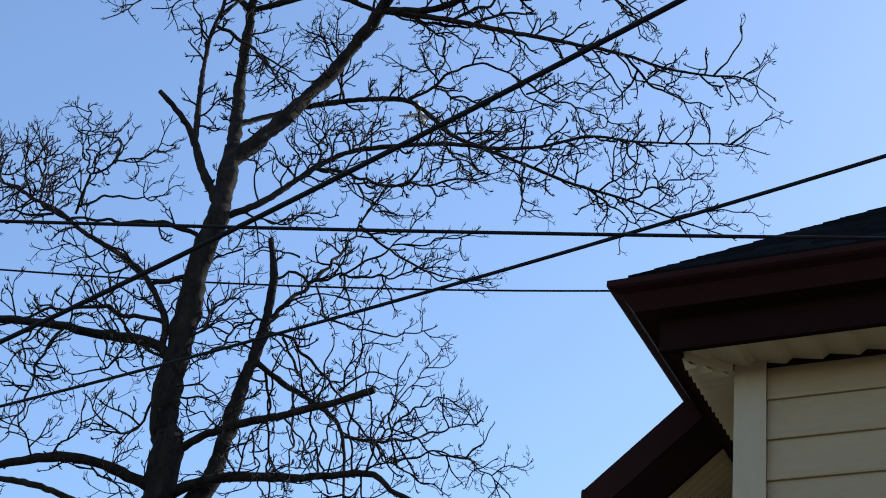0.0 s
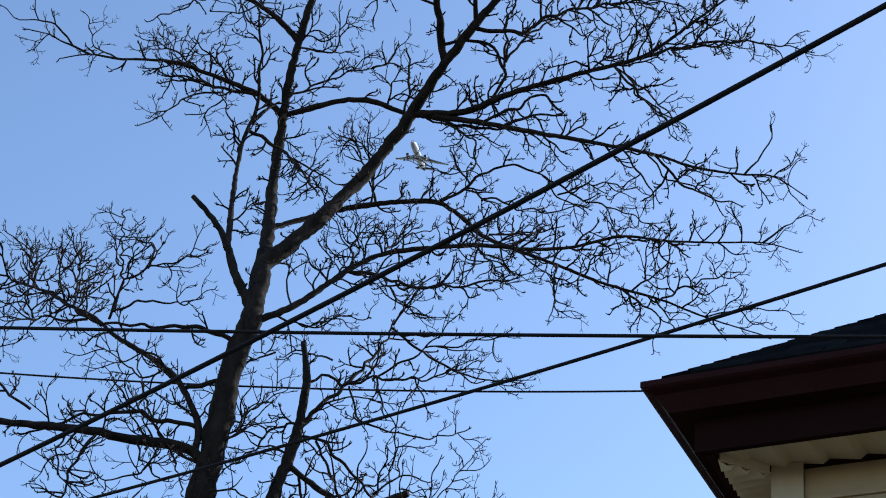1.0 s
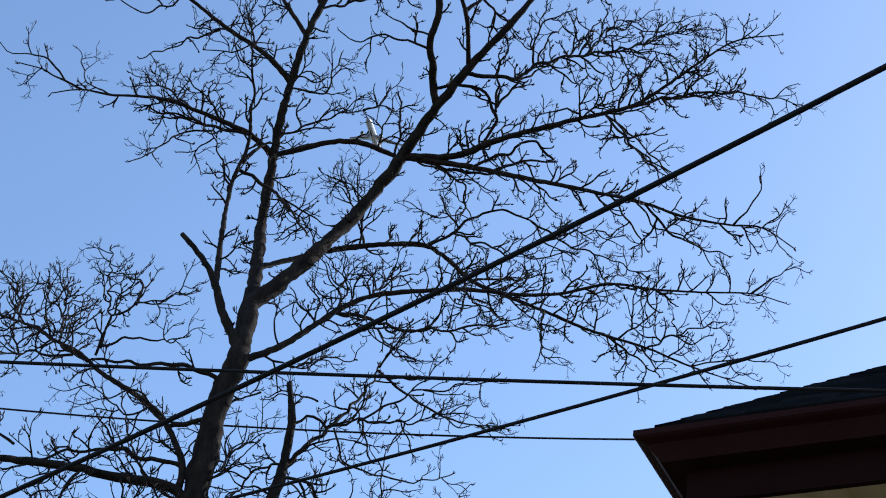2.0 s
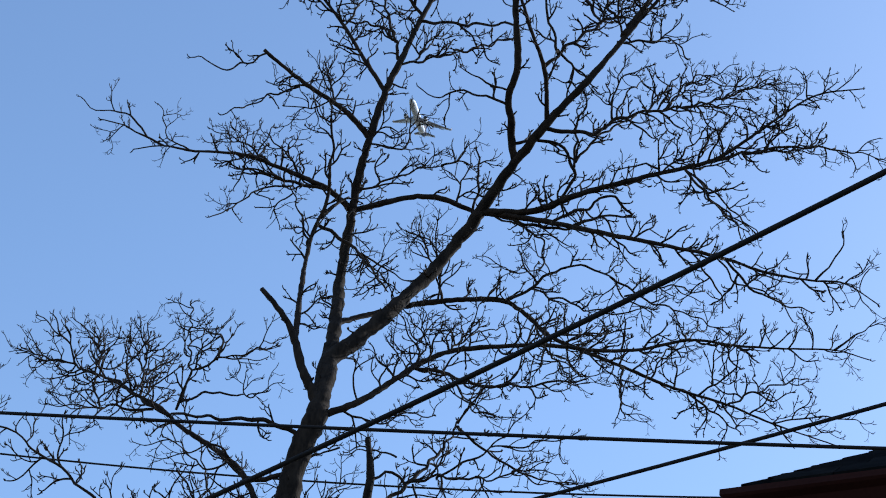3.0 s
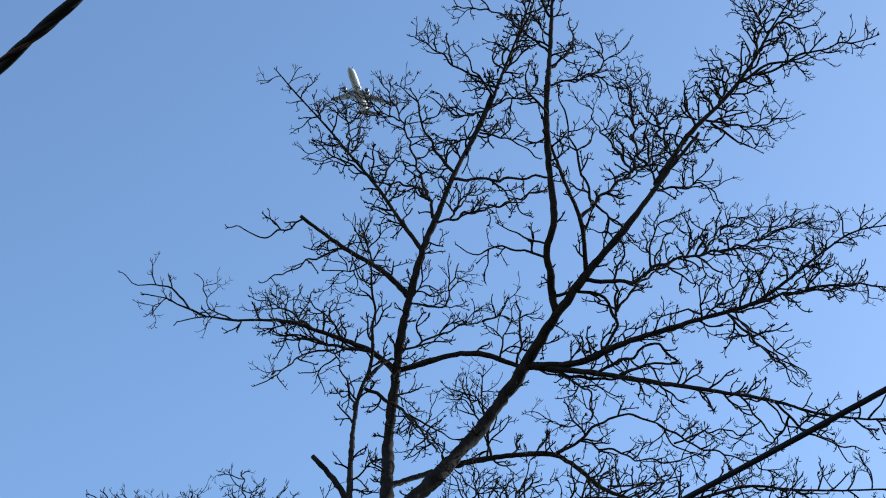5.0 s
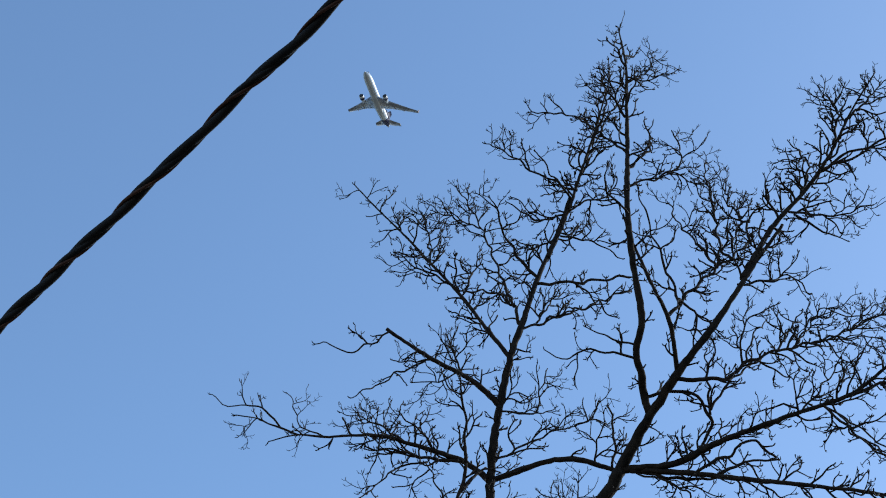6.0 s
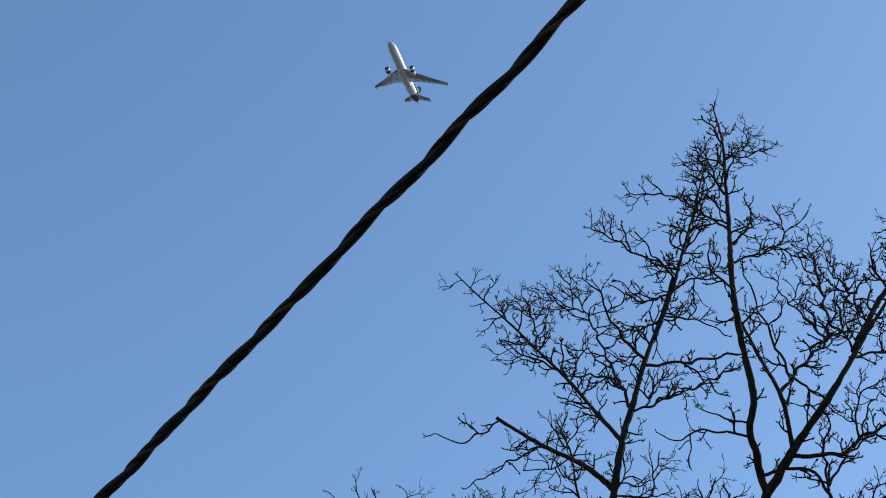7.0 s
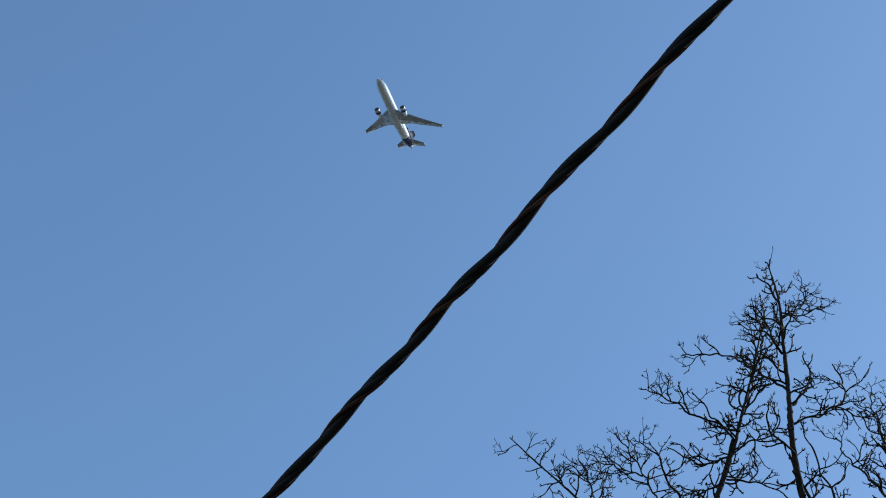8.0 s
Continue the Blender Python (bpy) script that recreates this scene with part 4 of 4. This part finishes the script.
limb("branch", 0.0077, 0.0038, 1.4, (0.767, -0.142, 6.186), (0.786, -0.272, 6.314), (0.849, -0.438, 6.408))
limb("branch", 0.0083, 0.0040, 1.2, (0.834, 0.497, 6.966), (0.821, 0.354, 7.121), (0.850, 0.165, 7.256), (0.993, -0.132, 7.389))
limb("branch", 0.0074, 0.0036, 1.2, (1.622, -0.501, 6.160), (1.640, -0.658, 6.329), (1.596, -0.862, 6.465), (1.547, -1.166, 6.622))
limb("branch", 0.0074, 0.0036, 1.2, (1.534, -0.461, 6.165), (1.483, -0.617, 6.408), (1.483, -0.821, 6.635), (1.484, -1.047, 6.845), (1.495, -1.228, 6.995))
limb("branch", 0.0075, 0.0036, 1.2, (1.240, -0.592, 6.541), (1.271, -0.804, 6.696), (1.305, -1.041, 6.822))
limb("branch", 0.0087, 0.0042, 1.2, (1.803, 1.154, 7.019), (1.709, 0.932, 7.212), (1.715, 0.648, 7.402), (1.747, 0.380, 7.552))
limb("branch", 0.0075, 0.0035, 1.2, (1.092, -0.484, 6.533), (1.131, -0.650, 6.179), (1.161, -0.906, 5.788))
limb("branch", 0.0075, 0.0036, 1.2, (0.832, -0.417, 6.401), (0.925, -0.593, 6.097), (1.004, -0.814, 5.770))
limb("branch", 0.0076, 0.0037, 1.2, (1.354, -0.198, 6.223), (1.383, -0.348, 6.361), (1.404, -0.504, 6.454))
limb("branch", 0.0081, 0.0040, 1.2, (1.105, 0.183, 7.019), (1.030, 0.018, 7.155), (0.974, -0.190, 7.259))
limb("branch", 0.0078, 0.0038, 1.2, (0.480, -0.092, 6.481), (0.624, -0.218, 6.573), (0.766, -0.402, 6.668), (0.923, -0.552, 6.655))
limb("branch", 0.0077, 0.0038, 1.2, (0.768, -0.142, 6.180), (0.679, -0.300, 6.285), (0.651, -0.453, 6.372))
limb("branch", 0.0081, 0.0038, 1.2, (-0.125, -0.090, 7.154), (0.011, -0.256, 6.857), (0.115, -0.425, 6.605))
limb("branch", 0.0080, 0.0039, 1.2, (-0.267, -0.145, 7.131), (-0.400, -0.331, 7.246), (-0.421, -0.582, 7.362))
limb("branch", 0.0080, 0.0039, 1.2, (-0.561, -0.275, 7.073), (-0.550, -0.330, 7.134), (-0.537, -0.473, 7.230), (-0.458, -0.657, 7.309))
limb("branch", 0.0077, 0.0037, 1.2, (-0.246, -0.168, 6.157), (-0.040, -0.320, 5.969), (0.150, -0.482, 5.840))
limb("branch", 0.0076, 0.0038, 1.2, (-0.546, -0.325, 6.045), (-0.619, -0.452, 6.150), (-0.654, -0.644, 6.251))
limb("branch", 0.0077, 0.0038, 1.2, (-0.447, -0.265, 6.101), (-0.384, -0.350, 6.193), (-0.269, -0.461, 6.236), (-0.239, -0.601, 6.334))
limb("branch", 0.0085, 0.0041, 1.2, (0.724, 0.384, 7.733), (0.879, 0.259, 7.841), (1.092, 0.094, 7.823), (1.313, -0.093, 7.696))
limb("branch", 0.0081, 0.0039, 1.2, (1.325, 0.149, 7.084), (1.512, -0.009, 7.165), (1.718, -0.182, 7.056))
limb("branch", 0.0076, 0.0036, 1.2, (1.015, -0.429, 6.542), (1.212, -0.623, 6.244), (1.327, -0.820, 5.967))
limb("branch", 0.0080, 0.0038, 1.2, (0.153, 0.011, 6.803), (0.292, -0.091, 6.854), (0.470, -0.211, 6.771), (0.625, -0.348, 6.592))
limb("branch", 0.0081, 0.0039, 1.2, (0.173, 0.004, 7.252), (0.289, -0.076, 7.270), (0.445, -0.245, 7.332), (0.559, -0.406, 7.392))
limb("branch", 0.0083, 0.0041, 1.2, (0.677, 0.323, 7.412), (0.461, 0.149, 7.376), (0.346, 0.010, 7.374))
limb("branch", 0.0080, 0.0038, 1.2, (-0.345, -0.178, 7.108), (-0.189, -0.330, 6.831), (0.024, -0.524, 6.625))
limb("branch", 0.0079, 0.0037, 1.2, (-0.768, -0.379, 7.018), (-0.755, -0.512, 6.732), (-0.641, -0.649, 6.500), (-0.466, -0.806, 6.316))
limb("branch", 0.0082, 0.0040, 1.2, (0.026, 0.034, 7.445), (-0.144, -0.140, 7.445), (-0.319, -0.367, 7.419))
limb("branch", 0.0087, 0.0043, 1.6, (0.722, 0.136, 8.803), (0.731, 0.119, 9.014), (0.628, -0.003, 9.096))
limb("branch", 0.0088, 0.0047, 1.6, (0.897, 0.254, 9.090), (0.828, 0.630, 9.588), (0.904, 0.990, 10.053))
limb("branch", 0.0086, 0.0042, 1.6, (0.516, 0.018, 8.490), (0.439, -0.032, 8.679), (0.549, -0.134, 8.788))
limb("branch", 0.0102, 0.0056, 1.6, (2.758, 0.338, 12.371), (3.079, 0.468, 12.656), (3.398, 0.628, 13.033), (3.734, 0.785, 13.341))
limb("branch", 0.0099, 0.0048, 1.6, (3.005, 0.113, 11.529), (3.069, -0.058, 11.716), (3.177, -0.254, 11.818))
limb("branch", 0.0093, 0.0048, 1.6, (2.928, 0.233, 10.604), (3.139, 0.347, 10.418), (3.272, 0.487, 10.250))
limb("branch", 0.0102, 0.0054, 1.6, (2.491, 1.339, 10.920), (2.848, 1.499, 11.239), (3.241, 1.750, 11.419))
limb("branch", 0.0099, 0.0045, 1.6, (2.816, 0.152, 11.447), (3.049, 0.050, 11.150), (3.250, -0.105, 10.770), (3.378, -0.366, 10.389))
limb("branch", 0.0102, 0.0055, 1.6, (2.455, 0.251, 12.172), (2.607, 0.390, 12.632), (2.753, 0.567, 13.069))
limb("branch", 0.0100, 0.0053, 1.6, (2.174, 0.197, 11.957), (2.254, 0.284, 12.384), (2.396, 0.439, 12.755))
limb("branch", 0.0170, 0.0060, 1.5, (2.797, -0.138, 14.040), (3.062, -0.262, 14.270), (3.343, -0.387, 14.310), (3.701, -0.512, 14.379), (4.133, -0.637, 14.427))
limb("branch", 0.0090, 0.0050, 1.8, (2.874, 0.141, 11.487), (3.030, 0.008, 11.000), (3.226, -0.125, 10.671), (3.301, -0.259, 10.332))
limb("branch", 0.0080, 0.0050, 1.6, (3.131, 0.192, 10.555), (3.357, 0.325, 10.408), (3.656, 0.458, 10.451), (3.843, 0.592, 10.323))
limb("branch", 0.0080, 0.0050, 1.6, (2.628, 0.315, 12.330), (2.897, 0.482, 12.957), (3.235, 0.648, 13.041), (3.571, 0.815, 13.510))

tree = tagged(new("tree"), "tall bare deciduous tree with budding twigs and broken stubs", "tree")
tree.location = TREE_BASE


def unit(v):
    return v / (np.linalg.norm(v) + 1e-9)


UP = np.array([0.0, 0.0, 1.0])
CELL = 0.085
crowd = {}             # how many twigs cross each cell of the crown


def fill(path, step=1):
    for q in path[::step]:
        c = (int(q[0] // CELL), int(q[2] // CELL))
        crowd[c] = crowd.get(c, 0) + 1


def load(path):
    return sum(crowd.get((int(q[0] // CELL), int(q[2] // CELL)), 0) for q in path) / len(path)


def sinuous(p, d, length, rise, wander, step=0.026):
    """A winding path that leaves along d and turns up towards the light."""
    n = max(3, int(length / step))
    ph, ph2 = RNG.uniform(0, 6.28, 2)
    wave = RNG.uniform(0.16, 0.30)
    a = unit(np.cross(d, RNG.normal(size=3)))
    b = np.cross(d, a)
    path = [p]
    for i in range(n):
        s = i * length / n
        bend = a * math.sin(6.28 * s / wave + ph) + b * math.sin(6.28 * s / (wave * 1.4) + ph2)
        d = unit(d + bend * wander + RNG.normal(size=3) * 0.07 + UP * rise)
        p = p + d * (length / n)
        path.append(p)
    return np.array(path)


def buds(vs, fs, p, d, r):
    """The blunt forked end of a twig."""
    for k in range(3 if RNG.random() < 0.3 else 2):
        q = unit(d + RNG.normal(size=3) * 0.55)
        m = RNG.uniform(0.9, 1.6)
        tube(vs, fs, [p, p + q * 0.016 * m, p + unit(q + UP * 0.4) * 0.030 * m], [r * 0.9, r * 1.1, r * 0.75], 3, 0, False)


def spur(vs, fs, p, d, length, r, deeper):
    path = sinuous(p, d, length, 0.06, 0.16, 0.022)
    n = len(path)
    rad = np.linspace(r, r * 0.72, n)
    tube(vs, fs, path, rad, 3, 0, False)
    fill(path, 2)
    buds(vs, fs, path[-1], unit(path[-1] - path[-2]), rad[-1])
    if deeper:
        side = RNG.choice((-1.0, 1.0))
        axis = unit(np.cross(d, RNG.normal(size=3)))
        for i in range(2, n - 1, 3):
            if RNG.random() < 0.8:
                t = unit(path[i + 1] - path[i])
                side = -side
                spur(vs, fs, path[i], unit(t * 0.8 + unit(axis + RNG.normal(size=3) * 0.3) * side * 0.8), RNG.uniform(0.03, 0.075), rad[i] * 0.92, False)


def twig(vs, fs, p, t, length, r, room):
    """A long winding twig with alternate spurs; of several ways it takes the one with most room."""
    best = None
    for k in range(7):
        out = unit(np.cross(t, RNG.normal(size=3)) * np.array([1, 0.75, 1]))
        d = unit(t * RNG.uniform(0.35, 0.9) + out * RNG.uniform(0.6, 1.0) + UP * 0.15)
        path = sinuous(p, d, length, RNG.uniform(0.0, 0.07), 0.20)
        c = load(path[2:])
        if best is None or c < best[0]:
            best = (c, path)
    if best[0] > room:
        return
    path = best[1]
    n = len(path)
    rad = np.linspace(r, r * 0.62, n)
    tube(vs, fs, path, rad, 4, 0, False)
    fill(path)
    buds(vs, fs, path[-1], unit(path[-1] - path[-2]), rad[-1])
    side = RNG.choice((-1.0, 1.0))
    axis = unit(np.cross(path[-1] - path[0], RNG.normal(size=3)) * np.array([1, 0.7, 1]))
    i = 2
    while i < n - 1:
        f = i / n
        side = -side
        q = unit(unit(path[i + 1] - path[i]) * 0.75 + unit(axis + RNG.normal(size=3) * 0.35) * side * RNG.uniform(0.6, 1.0))
        spur(vs, fs, path[i], q, RNG.uniform(0.05, 0.24) * (1.15 - 0.5 * f), rad[i] * 0.88, True)
        i += int(RNG.integers(2, 6))


ROOM = 2.6             # the crowd above which no further twig grows


def build_tree():
    limbs = []
    for name, r0, r1, density, points in BRANCHES:
        big = r0 > 0.03
        path = spline(points, 0.05 if big else 0.04)
        n = len(path)
        f = np.linspace(0, 1, n)
        rad = (r0 + (r1 - r0) * f ** 0.9) * 1.05
        # knots and small crooks; slender branches wind a little from bud to bud
        jit = RNG.normal(size=(n, 3)) * np.minimum(rad * 0.10, 0.005)[:, None]
        if r0 < 0.02:
            s = np.arange(n) * 0.04
            ph = RNG.uniform(0, 6.28, 6)
            sway = np.stack([np.sin(s * 6.28 / 0.33 + ph[k]) + 0.6 * np.sin(s * 6.28 / 0.19 + ph[k + 3]) for k in range(3)], 1)
            jit += sway * 0.011 * np.minimum(1, np.arange(n) / 4)[:, None]
        jit[0] = 0
        path = path + jit
        knots = 1 + 0.06 * np.sin(np.arange(n) * 0.5 + RNG.uniform(0, 6)) + RNG.normal(size=n) * 0.035
        vs, fs = [], []
        tube(vs, fs, path, rad * knots, 16 if r0 > 0.06 else 10 if big else 6, 0.07 if big else 0.05)
        # short dead spurs and broken nubs
        for k in range(int(n * (0.16 if big else 0.05))):
            i = int(RNG.uniform(0.1, 1.0) * (n - 2))
            out = unit(np.cross(path[i + 1] - path[i], RNG.normal(size=3)) + UP * 0.01)
            nub = unit(out + unit(path[i + 1] - path[i]) * 0.5)
            w = RNG.uniform(0.004, 0.010) if big else 0.004
            h = rad[i] + RNG.uniform(0.012, 0.05) * (1.0 if big else 0.6)
            tube(vs, fs, [path[i], path[i] + nub * h * 0.7, path[i] + nub * h], [w * 1.5, w, w * 0.7], 5)
        if density and r1 < 0.009:
            buds(vs, fs, path[-1], unit(path[-1] - path[-2]), r1)
        ob = mesh_object(name, vs, fs, BARK if big else TWIG, tree, "thick forked trunk" if name == "trunk" else "", True)
        fill(path, 2)
        limbs.append((ob, path, rad, density))
    # twigs grow in two rounds, so that the space is shared between the limbs
    grown = [([], []) for _ in limbs]
    for part_of in (0.55, 0.45):
        for (ob, path, rad, density), (tv, tf) in zip(limbs, grown):
            n = len(path)
            seg = np.linalg.norm(np.diff(path, axis=0), axis=1).sum()
            count = int(seg * min(density, 3.0) * TWIGS * part_of + 0.6)
            for k in range(count):
                u = 0.10 + 0.88 * (k + RNG.random()) / count
                i = min(n - 2, int(u * (n - 1)))
                high = min(1.0, path[i][2] / 14.0)
                length = RNG.uniform(0.12, 0.41) * min(1.0, 0.5 + 0.35 * density) * (1 - 0.35 * u ** 3)
                twig(tv, tf, path[i], unit(path[i + 1] - path[i]), length, max(0.0050, min(rad[i] * 0.9, 0.0044 + 0.0070 * high)), ROOM * (1.35 if density > 2.3 else 1.0))
    for (ob, path, rad, density), (tv, tf) in zip(limbs, grown):
        if tv:
            tagged(mesh_object("spray", tv, tf, TWIG, ob), kind="stuff")


TWIGS = 7.2            # twigs to a metre of limb, before the crowd thins them
build_tree()


# ---------------------------------------------------------------- airliner
def loft(sections, sides=20, close=True):
    """Rings of (x, centre y, centre z, half width, half height)."""
    vs, fs = [], []
    for x, cy, cz, w, h in sections:
        for k in range(sides):
            a = 2 * math.pi * k / sides
            vs.append((x, cy + w * math.cos(a), cz + h * math.sin(a)))
    for i in range(len(sections) - 1):
        for k in range(sides):
            q = i * sides
            fs.append((q + k, q + (k + 1) % sides, q + sides + (k + 1) % sides, q + sides + k))
    if close:
        fs.append(tuple(range(sides)))
        fs.append(tuple((len(sections) - 1) * sides + k for k in reversed(range(sides))))
    return vs, fs


def aerofoil(stations, vertical=False):
    """Stations (span, x of leading edge, chord, height, thickness) lofted into a wing."""
    prof = [(0, 0), (0.05, 0.5), (0.3, 0.9), (0.6, 0.6), (1, 0.03), (0.6, -0.4), (0.3, -0.6), (0.05, -0.4)]
    vs, fs = [], []
    k = len(prof)
    for s, xl, ch, z, th in stations:
        for a, b in prof:
            vs.append((xl - a * ch, b * th, s) if vertical else (xl - a * ch, s, z + b * th))
    for i in range(len(stations) - 1):
        for j in range(k):
            q = i * k
            fs.append((q + j, q + (j + 1) % k, q + k + (j + 1) % k, q + k + j))
    fs.append(tuple(range(k)))
    fs.append(tuple((len(stations) - 1) * k + j for j in reversed(range(k))))
    return vs, fs


def build_airliner():
    plane = tagged(new("airliner"), "white three-engined airliner with dark blue tail, in flight", "aircraft")
    RAD = 3.0
    mesh_object("fuselage", *loft([(30, 0, -0.6, 0.15, 0.15), (29.4, 0, -0.5, 0.9, 0.85), (28, 0, -0.3, 1.7, 1.6), (26, 0, -0.1, 2.4, 2.35), (23, 0, 0, 2.9, 2.9),
                                   (19, 0, 0, RAD, RAD), (-12, 0, 0, RAD, RAD), (-18, 0, 0.3, 2.8, 2.6), (-23, 0, 0.8, 2.1, 1.9), (-27, 0, 1.3, 1.2, 1.1), (-29.5, 0, 1.6, 0.4, 0.4)], 28), HAZY_WHITE, plane, "white fuselage", True)
    mesh_object("belly_fairing", *loft([(8, 0, -1.9, 1.0, 0.4), (4, 0, -2.0, 2.6, 1.15), (-8, 0, -2.0, 2.6, 1.15), (-13, 0, -1.9, 1.0, 0.4)], 20), HAZY_WHITE, plane, "white belly fairing", True)
    for s in (1, -1):
        wing_ob = mesh_object("wing", *aerofoil([(s * 2.0, 6.5, 13.0, -1.6, 1.5), (s * 9, 0.9, 8.4, -0.8, 1.0), (s * 17, -5.6, 5.4, 0.6, 0.6), (s * 25.8, -12.4, 2.7, 2.3, 0.3)]), HAZY_GREY, plane, "swept grey wing", True)
        mesh_object("winglet", *aerofoil([(2.2, -12.4, 2.8, 0, 0.3), (5.0, -14.4, 1.5, 0, 0.15)], True), PURPLE, wing_ob, "dark blue winglet")
        wing_ob.children[0].location = (0, s * 25.8, 0)
        for q in range(3):
            y = s * (6 + q * 5.5)
            fl = mesh_object("flap_track_fairing", *loft([(0, 0, 0, 0.1, 0.1), (-1.0, 0, -0.1, 0.28, 0.3), (-2.2, 0, 0, 0.22, 0.25), (-3.0, 0, 0.1, 0.05, 0.05)], 8), HAZY_GREY, wing_ob)
            fl.location = (-2.0 - q * 3.4, y, -1.4 + q * 0.8)
        eng = mesh_object("engine", *loft([(12.4, 0, 0, 1.42, 1.42), (11.6, 0, 0, 1.62, 1.62), (9.6, 0, 0, 1.6, 1.6), (7.4, 0, 0, 1.2, 1.2), (5.8, 0, 0.1, 0.75, 0.75), (4.6, 0, 0.1, 0.3, 0.3)], 20), HAZY_WHITE, plane, "white engine nacelle", True)
        eng.location = (-4.4, s * 8.6, -2.6)
        mesh_object("intake", *loft([(12.5, 0, 0, 1.46, 1.46), (12.55, 0, 0, 1.3, 1.3), (11.9, 0, 0, 1.2, 1.2)], 20), DARK, eng, "dark engine intake")
        mesh_object("nacelle_band", *loft([(10.9, 0, 0, 1.66, 1.66), (9.3, 0, 0, 1.63, 1.63)], 20), PURPLE, eng, "dark blue nacelle band", True)
        mesh_object("pylon", *loft([(9.5, 0, 1.6, 0.2, 0.4), (4, 0, 1.8, 0.25, 0.6), (0, 0, 2.0, 0.1, 0.2)], 8), HAZY_GREY, eng)
        mesh_object("stabiliser", *aerofoil([(s * 0.8, -20.0, 7.2, 1.3, 0.6), (s * 9.2, -26.4, 3.2, 2.4, 0.25)]), HAZY_GREY, plane, "swept grey tailplane", True)
    mesh_object("fin", *aerofoil([(2.0, -16.5, 8.5, 0, 0.8), (6.0, -19.5, 7.0, 0, 0.7), (11.6, -24.0, 4.2, 0, 0.4)], True), PURPLE, plane, "dark blue tail fin", True)
    te = mesh_object("tail_engine", *loft([(-16.0, 0, 4.6, 1.4, 1.4), (-17.5, 0, 4.6, 1.6, 1.6), (-23, 0, 4.6, 1.55, 1.55), (-27.5, 0, 4.5, 1.1, 1.1), (-29.5, 0, 4.4, 0.7, 0.7)], 20), PURPLE, plane, "dark blue tail engine", True)
    mesh_object("intake", *loft([(-15.9, 0, 4.6, 1.42, 1.42), (-15.85, 0, 4.6, 1.3, 1.3), (-16.6, 0, 4.6, 1.2, 1.2)], 20), DARK, te)
    mesh_object("exhaust", *loft([(-29.2, 0, 4.4, 0.8, 0.8), (-30.2, 0, 4.4, 0.5, 0.5)], 16), METAL, te)
    # rear fuselage colour and windscreen
    mesh_object("tail_livery", *loft([(-18, 0, 0.3, 2.85, 2.65), (-23, 0, 0.8, 2.15, 1.95), (-27, 0, 1.3, 1.25, 1.15)], 28, False), PURPLE, plane, "dark blue rear fuselage", True)
    for s in (1, -1):
        bm = bmesh.new()
        box(bm, 26.0, 27.6, s * 0.2 if s > 0 else -1.5, 1.5 if s > 0 else -0.2, 1.15, 1.75, 0.1)
        part("windscreen", bm, DARK, plane, "dark cockpit glass")
    return plane


airliner = build_airliner()


def motions():
    walk(airliner, [
        (0.0, pose(-38.9, 1301.7, 1000.7, -8.1, 11.0, -103.0)),
        (0.5, pose(-57.3, 1249.5, 992.7, -8.2, 11.0, -102.7)),
        (1.0, pose(-75.6, 1197.4, 984.7, -8.3, 11.0, -102.3)),
        (2.3, pose(-108.2, 1063.3, 962.0, -8.6, 11.0, -101.3)),
        (2.5, pose(-113.2, 1042.7, 958.5, -8.6, 11.0, -101.2)),
        (3.0, pose(-127.3, 990.6, 950.2, -8.7, 11.0, -100.8)),
        (3.5, pose(-142.5, 939.4, 940.8, -8.8, 11.0, -100.4)),
        (4.0, pose(-153.0, 885.8, 934.7, -8.9, 11.0, -100.1)),
        (5.3, pose(-182.2, 752.0, 912.4, -9.2, 11.0, -99.1)),
        (5.5, pose(-186.7, 731.4, 909.0, -9.2, 11.0, -99.0)),
        (6.0, pose(-200.9, 678.7, 901.3, -9.3, 11.0, -98.6)),
        (6.5, pose(-214.9, 626.4, 893.1, -9.4, 11.0, -98.2)),
        (7.0, pose(-227.4, 573.5, 885.6, -9.6, 11.0, -97.8)),
        (7.5, pose(-240.2, 521.6, 877.1, -9.7, 11.0, -97.5)),
        (8.0, pose(-252.7, 471.6, 867.5, -9.8, 11.0, -97.1)),
    ])


motions()
